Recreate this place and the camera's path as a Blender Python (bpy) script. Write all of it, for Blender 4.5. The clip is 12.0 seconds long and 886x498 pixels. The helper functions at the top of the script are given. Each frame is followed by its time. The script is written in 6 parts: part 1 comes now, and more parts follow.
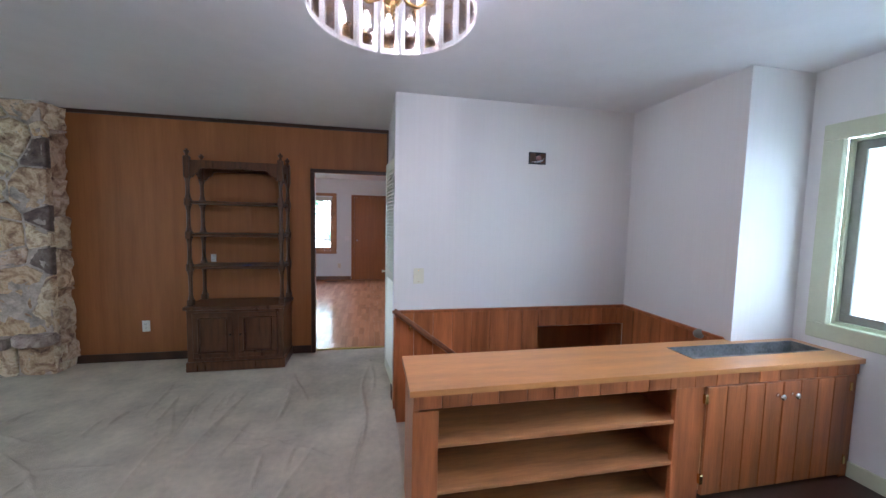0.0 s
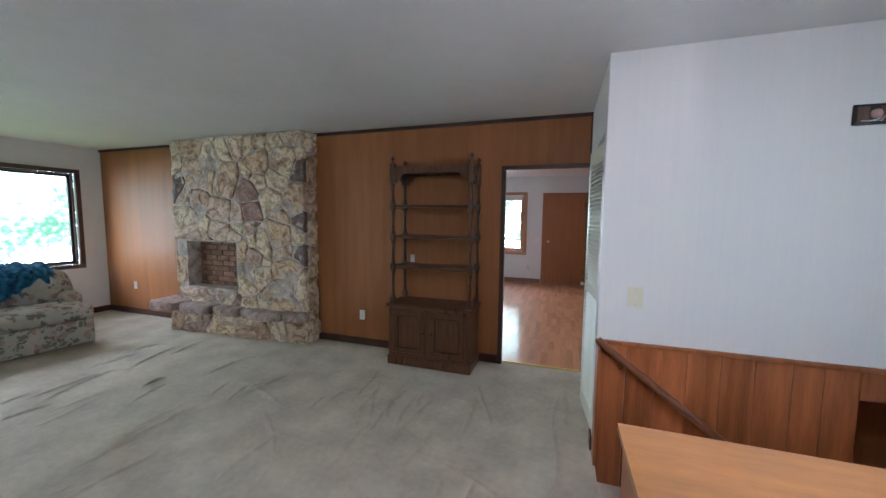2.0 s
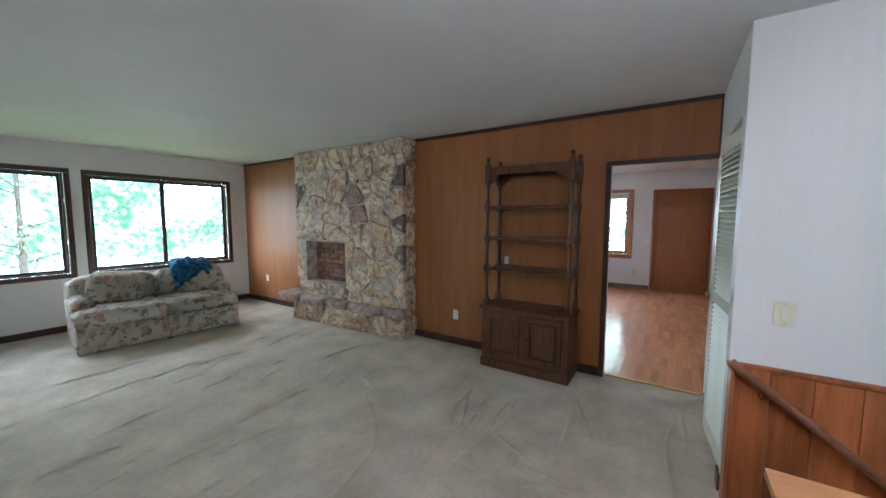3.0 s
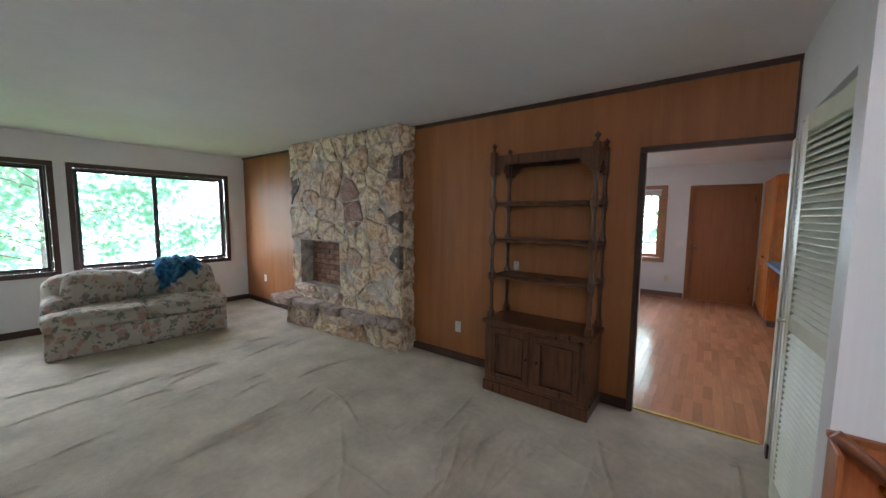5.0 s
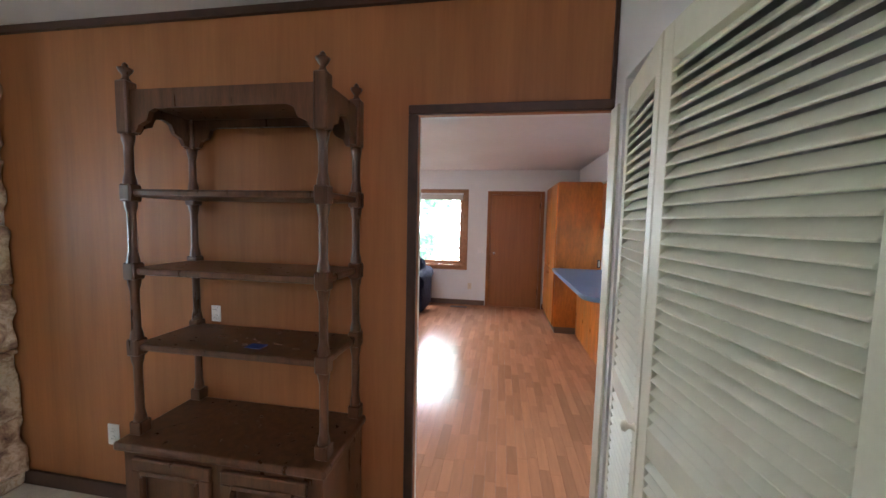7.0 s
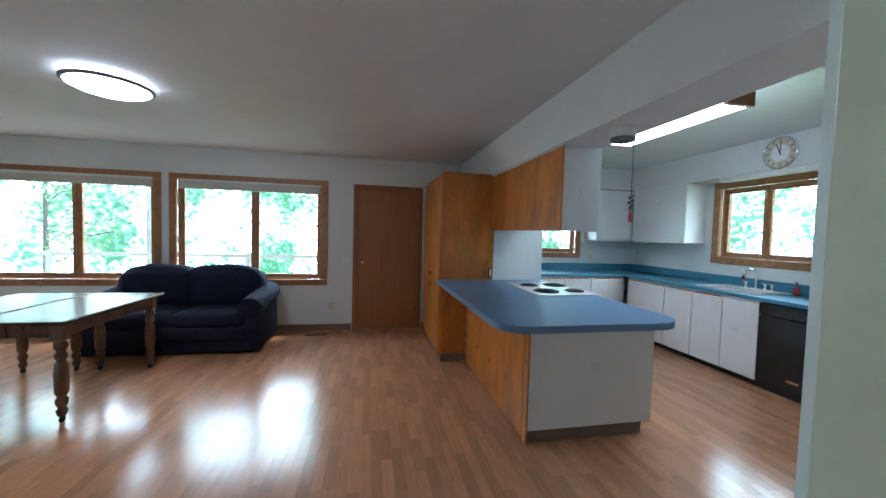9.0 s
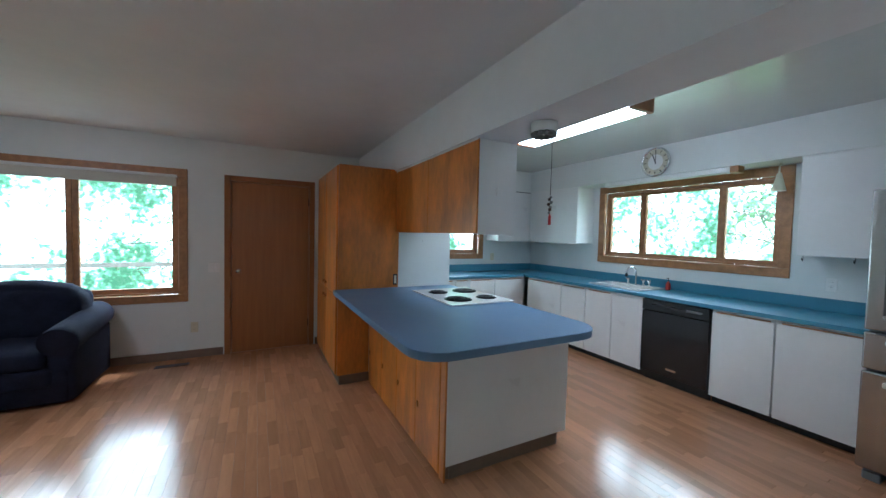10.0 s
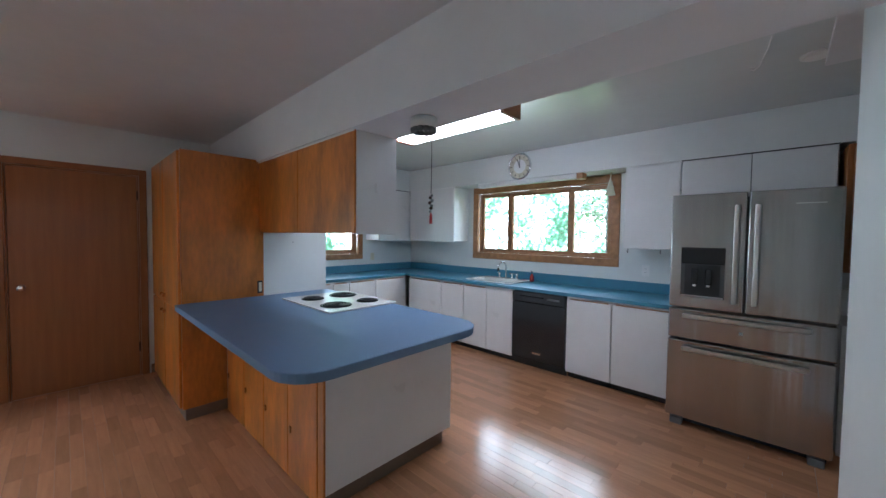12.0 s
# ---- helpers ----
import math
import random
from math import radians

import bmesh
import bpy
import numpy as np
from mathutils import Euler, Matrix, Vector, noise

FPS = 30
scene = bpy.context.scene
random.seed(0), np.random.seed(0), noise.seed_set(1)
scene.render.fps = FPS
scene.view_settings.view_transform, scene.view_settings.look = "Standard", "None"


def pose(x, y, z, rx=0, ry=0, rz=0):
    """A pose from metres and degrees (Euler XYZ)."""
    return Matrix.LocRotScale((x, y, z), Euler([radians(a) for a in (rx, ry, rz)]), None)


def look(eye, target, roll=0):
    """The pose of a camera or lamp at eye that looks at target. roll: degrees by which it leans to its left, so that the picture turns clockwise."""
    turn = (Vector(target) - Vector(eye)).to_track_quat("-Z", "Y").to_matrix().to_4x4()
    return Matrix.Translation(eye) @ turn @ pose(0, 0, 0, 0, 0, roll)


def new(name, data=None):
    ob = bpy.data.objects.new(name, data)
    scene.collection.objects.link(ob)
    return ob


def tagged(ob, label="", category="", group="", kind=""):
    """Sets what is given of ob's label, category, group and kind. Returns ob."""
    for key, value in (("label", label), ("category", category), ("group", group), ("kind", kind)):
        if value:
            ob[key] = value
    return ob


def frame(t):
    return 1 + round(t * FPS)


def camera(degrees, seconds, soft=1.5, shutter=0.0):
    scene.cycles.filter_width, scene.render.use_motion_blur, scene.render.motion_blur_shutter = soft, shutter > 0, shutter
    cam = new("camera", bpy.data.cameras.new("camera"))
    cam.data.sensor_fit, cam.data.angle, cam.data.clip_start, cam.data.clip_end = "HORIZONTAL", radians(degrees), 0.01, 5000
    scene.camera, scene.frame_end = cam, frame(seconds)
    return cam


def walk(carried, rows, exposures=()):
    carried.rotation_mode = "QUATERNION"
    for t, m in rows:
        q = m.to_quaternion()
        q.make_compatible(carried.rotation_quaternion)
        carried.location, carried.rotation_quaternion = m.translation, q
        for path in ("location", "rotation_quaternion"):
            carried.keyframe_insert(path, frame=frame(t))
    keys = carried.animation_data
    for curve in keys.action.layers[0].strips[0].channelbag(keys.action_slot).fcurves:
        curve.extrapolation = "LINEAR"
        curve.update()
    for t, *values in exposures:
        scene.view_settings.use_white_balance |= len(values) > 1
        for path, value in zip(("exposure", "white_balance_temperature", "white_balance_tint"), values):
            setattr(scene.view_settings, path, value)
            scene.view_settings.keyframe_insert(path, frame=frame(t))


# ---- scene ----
cam = camera(102.3, 12.0)
PATH = [
    (0, (0.317, -0.014, 1.479), (0.707, 1.942, 1.33), 1.2),
    (0.5, (0.279, 0.165, 1.493), (0.588, 2.134, 1.338), 1.1),
    (1, (0.262, 0.301, 1.494), (0.301, 2.293, 1.329), 0.8),
    (1.5, (0.272, 0.41, 1.502), (-0.04, 2.378, 1.332), 0.7),
    (2, (0.256, 0.465, 1.505), (-0.373, 2.355, 1.332), 0.6),
    (2.5, (0.233, 0.473, 1.504), (-0.641, 2.264, 1.331), 0.3),
    (3, (0.213, 0.475, 1.51), (-0.871, 2.147, 1.338), 0.1),
    (3.2, (0.219, 0.476, 1.507), (-0.951, 2.089, 1.337), 0.1),
    (4.8, (0.105, 0.934, 1.507), (-1.146, 2.482, 1.319), 0.6),
    (5, (0.089, 1.046, 1.51), (-1.092, 2.65, 1.326), 0.5),
    (5.5, (0.105, 1.406, 1.509), (-0.876, 3.139, 1.33), 0.4),
    (6, (0.121, 1.773, 1.542), (-0.622, 3.621, 1.364), 0.7),
    (6.5, (0.084, 2.174, 1.539), (-0.4, 4.108, 1.38), 0.9),
    (7, (0.069, 2.553, 1.535), (-0.25, 4.522, 1.382), 1.3),
    (7.2, (0.077, 2.688, 1.542), (-0.215, 4.661, 1.387), 1.6),
    (8.8, (0.092, 3.674, 1.415), (0.357, 5.656, 1.337), 1.4),
    (9, (0.062, 3.822, 1.436), (0.459, 5.78, 1.349), 1.6),
    (9.5, (0.104, 4.035, 1.46), (0.752, 5.925, 1.372), 1.6),
    (10, (0.145, 4.243, 1.469), (1.071, 6.014, 1.391), 1.4),
    (10.5, (0.165, 4.341, 1.478), (1.323, 5.97, 1.402), 1.3),
    (11, (0.189, 4.369, 1.48), (1.502, 5.877, 1.407), 1.0),
    (11.5, (0.204, 4.372, 1.482), (1.602, 5.801, 1.406), 0.9),
    (12, (0.223, 4.356, 1.476), (1.677, 5.727, 1.402), 0.7),
]
EXPOSURES = [(0, 1.27, 5350, 26), (1.5, 1.22, 5400, 23), (3, 1.2, 5450, 20), (5, 1.0, 5750, 23), (6, 1.15, 6200, 31), (7, 1.55, 6000, 28), (9, 0.75, 5200, 7), (10.5, 0.63, 5250, 9), (12, 0.6, 5450, 17)]
walk(cam, [(t, look(eye, target, roll)) for t, eye, target, roll in PATH], EXPOSURES)

# ---------- light ----------
world = bpy.data.worlds.new("world")
scene.world = world
world.use_nodes = True
sky = world.node_tree.nodes.new("ShaderNodeTexSky")
sky.sky_type, sky.sun_disc = "NISHITA", False
sky.sun_elevation, sky.sun_rotation = radians(50), radians(20)
world.node_tree.links.new(sky.outputs[0], world.node_tree.nodes["Background"].inputs[0])
world.node_tree.nodes["Background"].inputs[1].default_value = 0.15

sun = new("sun", bpy.data.lights.new("sun", "SUN"))
sun.data.energy, sun.data.angle, sun.data.color = 3.0, radians(12), (1, 0.95, 0.88)
sun.matrix_world = look((0, 0, 20), (-3, -4, 8))


def lamp(name, kind, place, watts, color, **more):
    ob = new(name, bpy.data.lights.new(name, kind))
    ob.data.energy, ob.data.color = watts, color
    ob.location = place
    if "size" in more:
        ob.data.shadow_soft_size = more["size"]
    return ob


# the chandelier's candle bulbs, five of them on a ring
CHX, CHY, CHK = 0.366, 0.949, 0.78   # place and size of the chandelier
for i in range(5):
    a = math.tau * i / 5 + 0.3
    lamp("candle_bulb_light", "POINT", (CHX + 0.0936 * math.cos(a), CHY + 0.0936 * math.sin(a), 2.143), 4.2, (1, 0.93, 0.90), size=0.014)


# ---------- materials ----------
def mat(name, base, rough=0.6, metal=0.0, vary=0.12, scale=6.0, stretch=(1, 1, 1), bump=0.0, bump_scale=60.0, second=None, spec=0.5, coat=0.0, rand=0.0, detail=6.0):
    m = bpy.data.materials.new(name)
    m.use_nodes = True
    n, l = m.node_tree.nodes, m.node_tree.links
    p = n["Principled BSDF"]
    p.inputs["Roughness"].default_value, p.inputs["Metallic"].default_value = rough, metal
    p.inputs["Specular IOR Level"].default_value, p.inputs["Coat Weight"].default_value = spec, coat
    p.inputs["Coat Roughness"].default_value = 0.15
    tc, mp = n.new("ShaderNodeTexCoord"), n.new("ShaderNodeMapping")
    mp.inputs["Scale"].default_value = stretch
    l.new(tc.outputs["Object"], mp.inputs["Vector"])
    vec = mp.outputs["Vector"]
    if rand:
        oi, ad = n.new("ShaderNodeObjectInfo"), n.new("ShaderNodeVectorMath")
        ad.operation = "MULTIPLY_ADD"
        cb = n.new("ShaderNodeCombineXYZ")
        for k in range(3):
            l.new(oi.outputs["Random"], cb.inputs[k])
        l.new(cb.outputs[0], ad.inputs[0])
        ad.inputs[1].default_value = (37, 53, 71)
        l.new(vec, ad.inputs[2])
        vec = ad.outputs[0]
    big, small = n.new("ShaderNodeTexNoise"), n.new("ShaderNodeTexNoise")
    for t, sc in ((big, scale), (small, scale * 7)):
        t.inputs["Scale"].default_value, t.inputs["Detail"].default_value = sc, detail
        l.new(vec, t.inputs["Vector"])
    mix = n.new("ShaderNodeMath")
    mix.operation = "MULTIPLY_ADD"
    l.new(small.outputs["Fac"], mix.inputs[0])
    mix.inputs[1].default_value = 0.4
    l.new(big.outputs["Fac"], mix.inputs[2])
    ramp = n.new("ShaderNodeValToRGB")
    lo = second or [c * (1 - 2.2 * vary) for c in base]
    hi = base if second else [min(1, c * (1 + 1.2 * vary)) for c in base]
    ramp.color_ramp.elements[0].position, ramp.color_ramp.elements[1].position = 0.45, 0.95
    ramp.color_ramp.elements[0].color, ramp.color_ramp.elements[1].color = (*lo, 1), (*hi, 1)
    l.new(mix.outputs[0], ramp.inputs[0])
    out = ramp.outputs[0]
    if rand:
        hs = n.new("ShaderNodeHueSaturation")
        mr = n.new("ShaderNodeMapRange")
        mr.inputs[3].default_value, mr.inputs[4].default_value = 1 - rand, 1 + rand
        l.new(oi.outputs["Random"], mr.inputs[0])
        l.new(mr.outputs[0], hs.inputs["Value"])
        l.new(out, hs.inputs["Color"])
        out = hs.outputs[0]
    l.new(out, p.inputs["Base Color"])
    rr = n.new("ShaderNodeMapRange")
    rr.inputs[3].default_value, rr.inputs[4].default_value = max(0.02, rough - 0.08), min(1, rough + 0.08)
    l.new(big.outputs["Fac"], rr.inputs[0])
    l.new(rr.outputs[0], p.inputs["Roughness"])
    if bump:
        b, bn = n.new("ShaderNodeBump"), n.new("ShaderNodeTexNoise")
        bn.inputs["Scale"].default_value = bump_scale
        l.new(vec, bn.inputs["Vector"])
        b.inputs["Strength"].default_value, b.inputs["Distance"].default_value = bump, 0.01
        l.new(bn.outputs["Fac"], b.inputs["Height"])
        l.new(b.outputs[0], p.inputs["Normal"])
    return m


def glow(name, color, strength):
    m = bpy.data.materials.new(name)
    m.use_nodes = True
    p = m.node_tree.nodes["Principled BSDF"]
    p.inputs["Base Color"].default_value = (0.8, 0.8, 0.8, 1)
    p.inputs["Emission Color"].default_value, p.inputs["Emission Strength"].default_value = (*color, 1), strength
    return m


def pane(name, tint, gloss=0.06, haze=0.0, haze_color=(1, 1, 1), rough=0.0):
    """Thin glass: passes light, mirrors a little; haze scatters what comes through."""
    m = bpy.data.materials.new(name)
    m.use_nodes = True
    n, l = m.node_tree.nodes, m.node_tree.links
    n.remove(n["Principled BSDF"])
    tr, gl, dl, a, b = (n.new("ShaderNodeBsdfTransparent"), n.new("ShaderNodeBsdfGlossy"), n.new("ShaderNodeBsdfTranslucent"), n.new("ShaderNodeMixShader"), n.new("ShaderNodeMixShader"))
    tr.inputs[0].default_value, dl.inputs[0].default_value = (*tint, 1), (*haze_color, 1)
    gl.inputs["Roughness"].default_value = rough
    a.inputs[0].default_value, b.inputs[0].default_value = haze, gloss
    l.new(tr.outputs[0], a.inputs[1])
    l.new(dl.outputs[0], a.inputs[2])
    l.new(a.outputs[0], b.inputs[1])
    l.new(gl.outputs[0], b.inputs[2])
    l.new(b.outputs[0], n["Material Output"].inputs[0])
    if haze:
        bp, bn, tc = n.new("ShaderNodeBump"), n.new("ShaderNodeTexNoise"), n.new("ShaderNodeTexCoord")
        bn.inputs["Scale"].default_value = 45
        bp.inputs["Strength"].default_value = 0.6
        l.new(tc.outputs["Object"], bn.inputs["Vector"])
        l.new(bn.outputs["Fac"], bp.inputs["Height"])
        l.new(bp.outputs[0], gl.inputs["Normal"])
        l.new(bp.outputs[0], dl.inputs["Normal"])
    return m


WALL = mat("painted_drywall", (0.74, 0.72, 0.70), 0.62, vary=0.02, scale=1.5, bump=0.08, bump_scale=140)
WALLPAPER = mat("pale_wallpaper", (0.72, 0.68, 0.66), 0.5, vary=0.012, scale=3, stretch=(30, 30, 0.4), bump=0.05, bump_scale=90)
KWALL = mat("kitchen_paint", (0.74, 0.76, 0.74), 0.4, vary=0.02, scale=1.5, bump=0.06, bump_scale=120)
CEIL = mat("ceiling_paint", (0.72, 0.70, 0.70), 0.75, vary=0.03, scale=1.2, bump=0.15, bump_scale=180)
KCEIL = mat("glossy_ceiling_paint", (0.72, 0.74, 0.72), 0.15, vary=0.02, scale=1.2, bump=0.03, bump_scale=20)
PANEL = mat("walnut_panelling", (0.34, 0.132, 0.043), 0.48, vary=0.10, spec=0.35, scale=2.0, stretch=(6, 6, 0.35), bump=0.05, bump_scale=80, rand=0.07)
DARKWOOD = mat("dark_stained_wood", (0.105, 0.042, 0.018), 0.30, vary=0.28, scale=5, stretch=(6, 6, 0.8), bump=0.06, bump_scale=90, rand=0.08)
TRIMDARK = mat("dark_brown_trim", (0.06, 0.025, 0.014), 0.45, vary=0.2, scale=5)
CEDAR = mat("red_cedar_boards", (0.40, 0.125, 0.038), 0.38, vary=0.2, scale=2.2, stretch=(8, 8, 0.6), bump=0.08, bump_scale=70, rand=0.22)
CABTOP = mat("honey_plywood_top", (0.55, 0.24, 0.075), 0.35, vary=0.10, scale=2.5, stretch=(1, 7, 7), coat=0.2)
SHELF = mat("cedar_shelf_board", (0.46, 0.20, 0.07), 0.5, vary=0.18, scale=2.5, stretch=(0.8, 7, 7), bump=0.05)
OAK = mat("oak_window_wood", (0.40, 0.19, 0.075), 0.4, vary=0.15, scale=6, stretch=(3, 3, 3), bump=0.04)
DOORWOOD = mat("mahogany_veneer_door", (0.33, 0.125, 0.036), 0.35, vary=0.07, scale=3, stretch=(9, 9, 0.5), bump=0.03, rand=0.05)
BIRCH = mat("amber_birch_plywood", (0.62, 0.20, 0.024), 0.32, vary=0.22, scale=2.4, stretch=(2.4, 2.4, 0.7), coat=0.25, rand=0.06)
LAMINATE = mat("laminate_strip", (0.54, 0.262, 0.132), 0.19, vary=0.055, scale=4, stretch=(10, 1, 1), rand=0.17, spec=0.62, coat=0.05)
CARPET = mat("beige_carpet", (0.64, 0.57, 0.45), 0.95, vary=0.11, scale=3.2, bump=1.0, bump_scale=170, spec=0.1, detail=9.0)
WHITEDOOR = mat("white_gloss_cabinet", (0.78, 0.78, 0.77), 0.3, vary=0.02, scale=3)
CREAM = mat("cream_louver_paint", (0.66, 0.64, 0.50), 0.4, vary=0.04, scale=8)
GREENTRIM = mat("pale_green_trim", (0.56, 0.58, 0.42), 0.5, vary=0.04, scale=8)
BLUETOP = mat("blue_laminate", (0.14, 0.235, 0.38), 0.46, vary=0.02, scale=6)
TEALTOP = mat("teal_laminate", (0.065, 0.23, 0.34), 0.40, vary=0.02, scale=6)
STEEL = mat("brushed_steel", (0.46, 0.455, 0.45), 0.20, 1.0, vary=0.05, scale=3, stretch=(6, 6, 0.25), bump=0.35, bump_scale=1.6)
CHROME = mat("chrome", (0.8, 0.8, 0.8), 0.1, 1.0, vary=0.02)
BRASS = mat("polished_brass", (0.75, 0.50, 0.20), 0.18, 1.0, vary=0.06)
BLACK = mat("black_gloss", (0.012, 0.012, 0.014), 0.18, vary=0.1)
BLACKMATT = mat("black_matt", (0.02, 0.02, 0.02), 0.6, vary=0.1)
GREY = mat("grey_plastic", (0.2, 0.2, 0.2), 0.5, vary=0.05)
ALU = mat("dull_aluminium", (0.30, 0.29, 0.26), 0.4, 0.6, vary=0.06)
IVORY = mat("ivory_plastic", (0.68, 0.63, 0.48), 0.35, vary=0.02)
WHITEPL = mat("white_plastic", (0.8, 0.8, 0.78), 0.35, vary=0.02)
ENAMEL = mat("white_enamel", (0.82, 0.81, 0.78), 0.15, vary=0.02)
KICK = mat("brown_vinyl_base", (0.20, 0.13, 0.09), 0.5, vary=0.1)
NAVY = mat("navy_upholstery", (0.015, 0.017, 0.036), 0.9, vary=0.2, scale=10, bump=0.5, bump_scale=300, spec=0.2)
BLUEKNIT = mat("blue_knit_throw", (0.09, 0.36, 0.52), 0.9, second=(0.004, 0.035, 0.13), scale=22, bump=0.6, bump_scale=120)
SOOT = mat("soot", (0.11, 0.085, 0.07), 0.95, vary=0.3, scale=9)
MORTAR = mat("grey_mortar", (0.50, 0.41, 0.345), 0.95, vary=0.28, scale=9, bump=1.0, bump_scale=30)
BRICK = mat("sooty_firebrick", (0.30, 0.16, 0.10), 0.9, vary=0.3, scale=10, bump=0.4, rand=0.3)
SLATE = mat("slate_planter_liner", (0.16, 0.16, 0.16), 0.6, vary=0.35, scale=7, bump=0.4)
DARKTILE = mat("dark_red_entry_tile", (0.06, 0.025, 0.02), 0.4, vary=0.2)
GREENTABLE = mat("worn_table_top", (0.085, 0.05, 0.028), 0.22, vary=0.25, scale=4, spec=0.14)
BLIND = mat("cream_blind", (0.62, 0.58, 0.50), 0.7, vary=0.04)
GLASS = pane("window_glass", (0.96, 0.98, 0.97))
FROST = pane("frosted_glass", (0.9, 0.95, 1.0), 0.05, 0.9, (0.88, 0.95, 1.0), 0.3)
PANELGLASS = pane("chandelier_glass", (0.16, 0.10, 0.06), 0.12, 0.08, (0.9, 0.7, 0.5), 0.05)
EDGEGLASS = pane("bevelled_glass_edge", (1, 1, 1), 0.08, 0.08, (1, 0.97, 0.92), 0.1)
LIT = glow("lit_diffuser", (0.96, 0.98, 1.0), 14)
TUBE = glow("lit_fluorescent_diffuser", (0.95, 0.98, 1.0), 10)
BULB = glow("lit_bulb", (1, 0.85, 0.65), 30)


# floral cloth: cream ground, scattered leaves and blooms
def floral():
    m = mat("floral_cloth", (0.47, 0.42, 0.35), 0.9, vary=0.08, scale=3, bump=0.3, bump_scale=300, spec=0.15)
    n, l = m.node_tree.nodes, m.node_tree.links
    p = n["Principled BSDF"]
    src = p.inputs["Base Color"].links[0].from_socket
    tc = n.new("ShaderNodeTexCoord")
    for sc, cut, colors in ((10, 0.38, ((0.37, 0.21, 0.16), (0.42, 0.30, 0.24))), (15, 0.42, ((0.13, 0.135, 0.11), (0.24, 0.23, 0.19)))):
        v, nz, ad = n.new("ShaderNodeTexVoronoi"), n.new("ShaderNodeTexNoise"), n.new("ShaderNodeMixRGB")
        nz.inputs["Scale"].default_value, ad.inputs[0].default_value = sc * 1.3, 0.12
        l.new(tc.outputs["Object"], nz.inputs["Vector"])
        l.new(tc.outputs["Object"], ad.inputs[1])
        l.new(nz.outputs["Color"], ad.inputs[2])
        v.inputs["Scale"].default_value = sc
        l.new(ad.outputs[0], v.inputs["Vector"])
        lt = n.new("ShaderNodeMath")
        lt.operation = "LESS_THAN"
        lt.inputs[1].default_value = cut
        l.new(v.outputs["Distance"], lt.inputs[0])
        rp = n.new("ShaderNodeValToRGB")
        rp.color_ramp.elements[0].color, rp.color_ramp.elements[1].color = (*colors[0], 1), (*colors[1], 1)
        l.new(v.outputs["Color"], rp.inputs[0])
        keep = n.new("ShaderNodeMath")
        keep.operation = "MULTIPLY"
        sp = n.new("ShaderNodeSeparateColor")
        l.new(v.outputs["Color"], sp.inputs[0])
        gt = n.new("ShaderNodeMath")
        gt.operation = "GREATER_THAN"
        gt.inputs[1].default_value = 0.36
        l.new(sp.outputs[1], gt.inputs[0])
        l.new(lt.outputs[0], keep.inputs[0])
        l.new(gt.outputs[0], keep.inputs[1])
        mx = n.new("ShaderNodeMixRGB")
        l.new(keep.outputs[0], mx.inputs[0])
        l.new(src, mx.inputs[1])
        l.new(rp.outputs[0], mx.inputs[2])
        src = mx.outputs[0]
    l.new(src, p.inputs["Base Color"])
    return m


FLORAL = floral()


def stone_mat(name, stops, tint):
    """Fractured quartzite: veined colours at two scales, tinted stone by stone."""
    m = mat(name, (0.6, 0.5, 0.4), 0.75, scale=5, bump=1.0, bump_scale=26, detail=12)
    n, l = m.node_tree.nodes, m.node_tree.links
    p = n["Principled BSDF"]
    tc, oi, nz, fine = n.new("ShaderNodeTexCoord"), n.new("ShaderNodeObjectInfo"), n.new("ShaderNodeTexNoise"), n.new("ShaderNodeTexNoise")
    off = n.new("ShaderNodeVectorMath")
    off.operation = "MULTIPLY_ADD"
    cb = n.new("ShaderNodeCombineXYZ")
    for k in range(3):
        l.new(oi.outputs["Random"], cb.inputs[k])
    l.new(cb.outputs[0], off.inputs[0])
    off.inputs[1].default_value = (41, 67, 29)
    l.new(tc.outputs["Object"], off.inputs[2])
    for t, sc, ds in ((nz, 5.5, 1.6), (fine, 30, 0.8)):
        t.inputs["Scale"].default_value, t.inputs["Detail"].default_value, t.inputs["Distortion"].default_value = sc, 10, ds
        t.inputs["Roughness"].default_value = 0.62
        l.new(off.outputs[0], t.inputs["Vector"])
    sm = n.new("ShaderNodeMath")
    sm.operation = "MULTIPLY_ADD"
    sm.inputs[1].default_value = 0.35
    l.new(fine.outputs["Fac"], sm.inputs[0])
    l.new(nz.outputs["Fac"], sm.inputs[2])
    rp, rt, mx = n.new("ShaderNodeValToRGB"), n.new("ShaderNodeValToRGB"), n.new("ShaderNodeMixRGB")
    for ramp, items in ((rp, stops), (rt, tint)):
        e = ramp.color_ramp.elements
        e[0].position, e[0].color = items[0][0], (*items[0][1], 1)
        e[1].position, e[1].color = items[-1][0], (*items[-1][1], 1)
        for pos, c in items[1:-1]:
            e.new(pos).color = (*c, 1)
    l.new(sm.outputs[0], rp.inputs[0])
    l.new(oi.outputs["Random"], rt.inputs[0])
    mx.blend_type = "MULTIPLY"
    mx.inputs[0].default_value = 1
    l.new(rp.outputs[0], mx.inputs[1])
    l.new(rt.outputs[0], mx.inputs[2])
    l.new(mx.outputs[0], p.inputs["Base Color"])
    return m


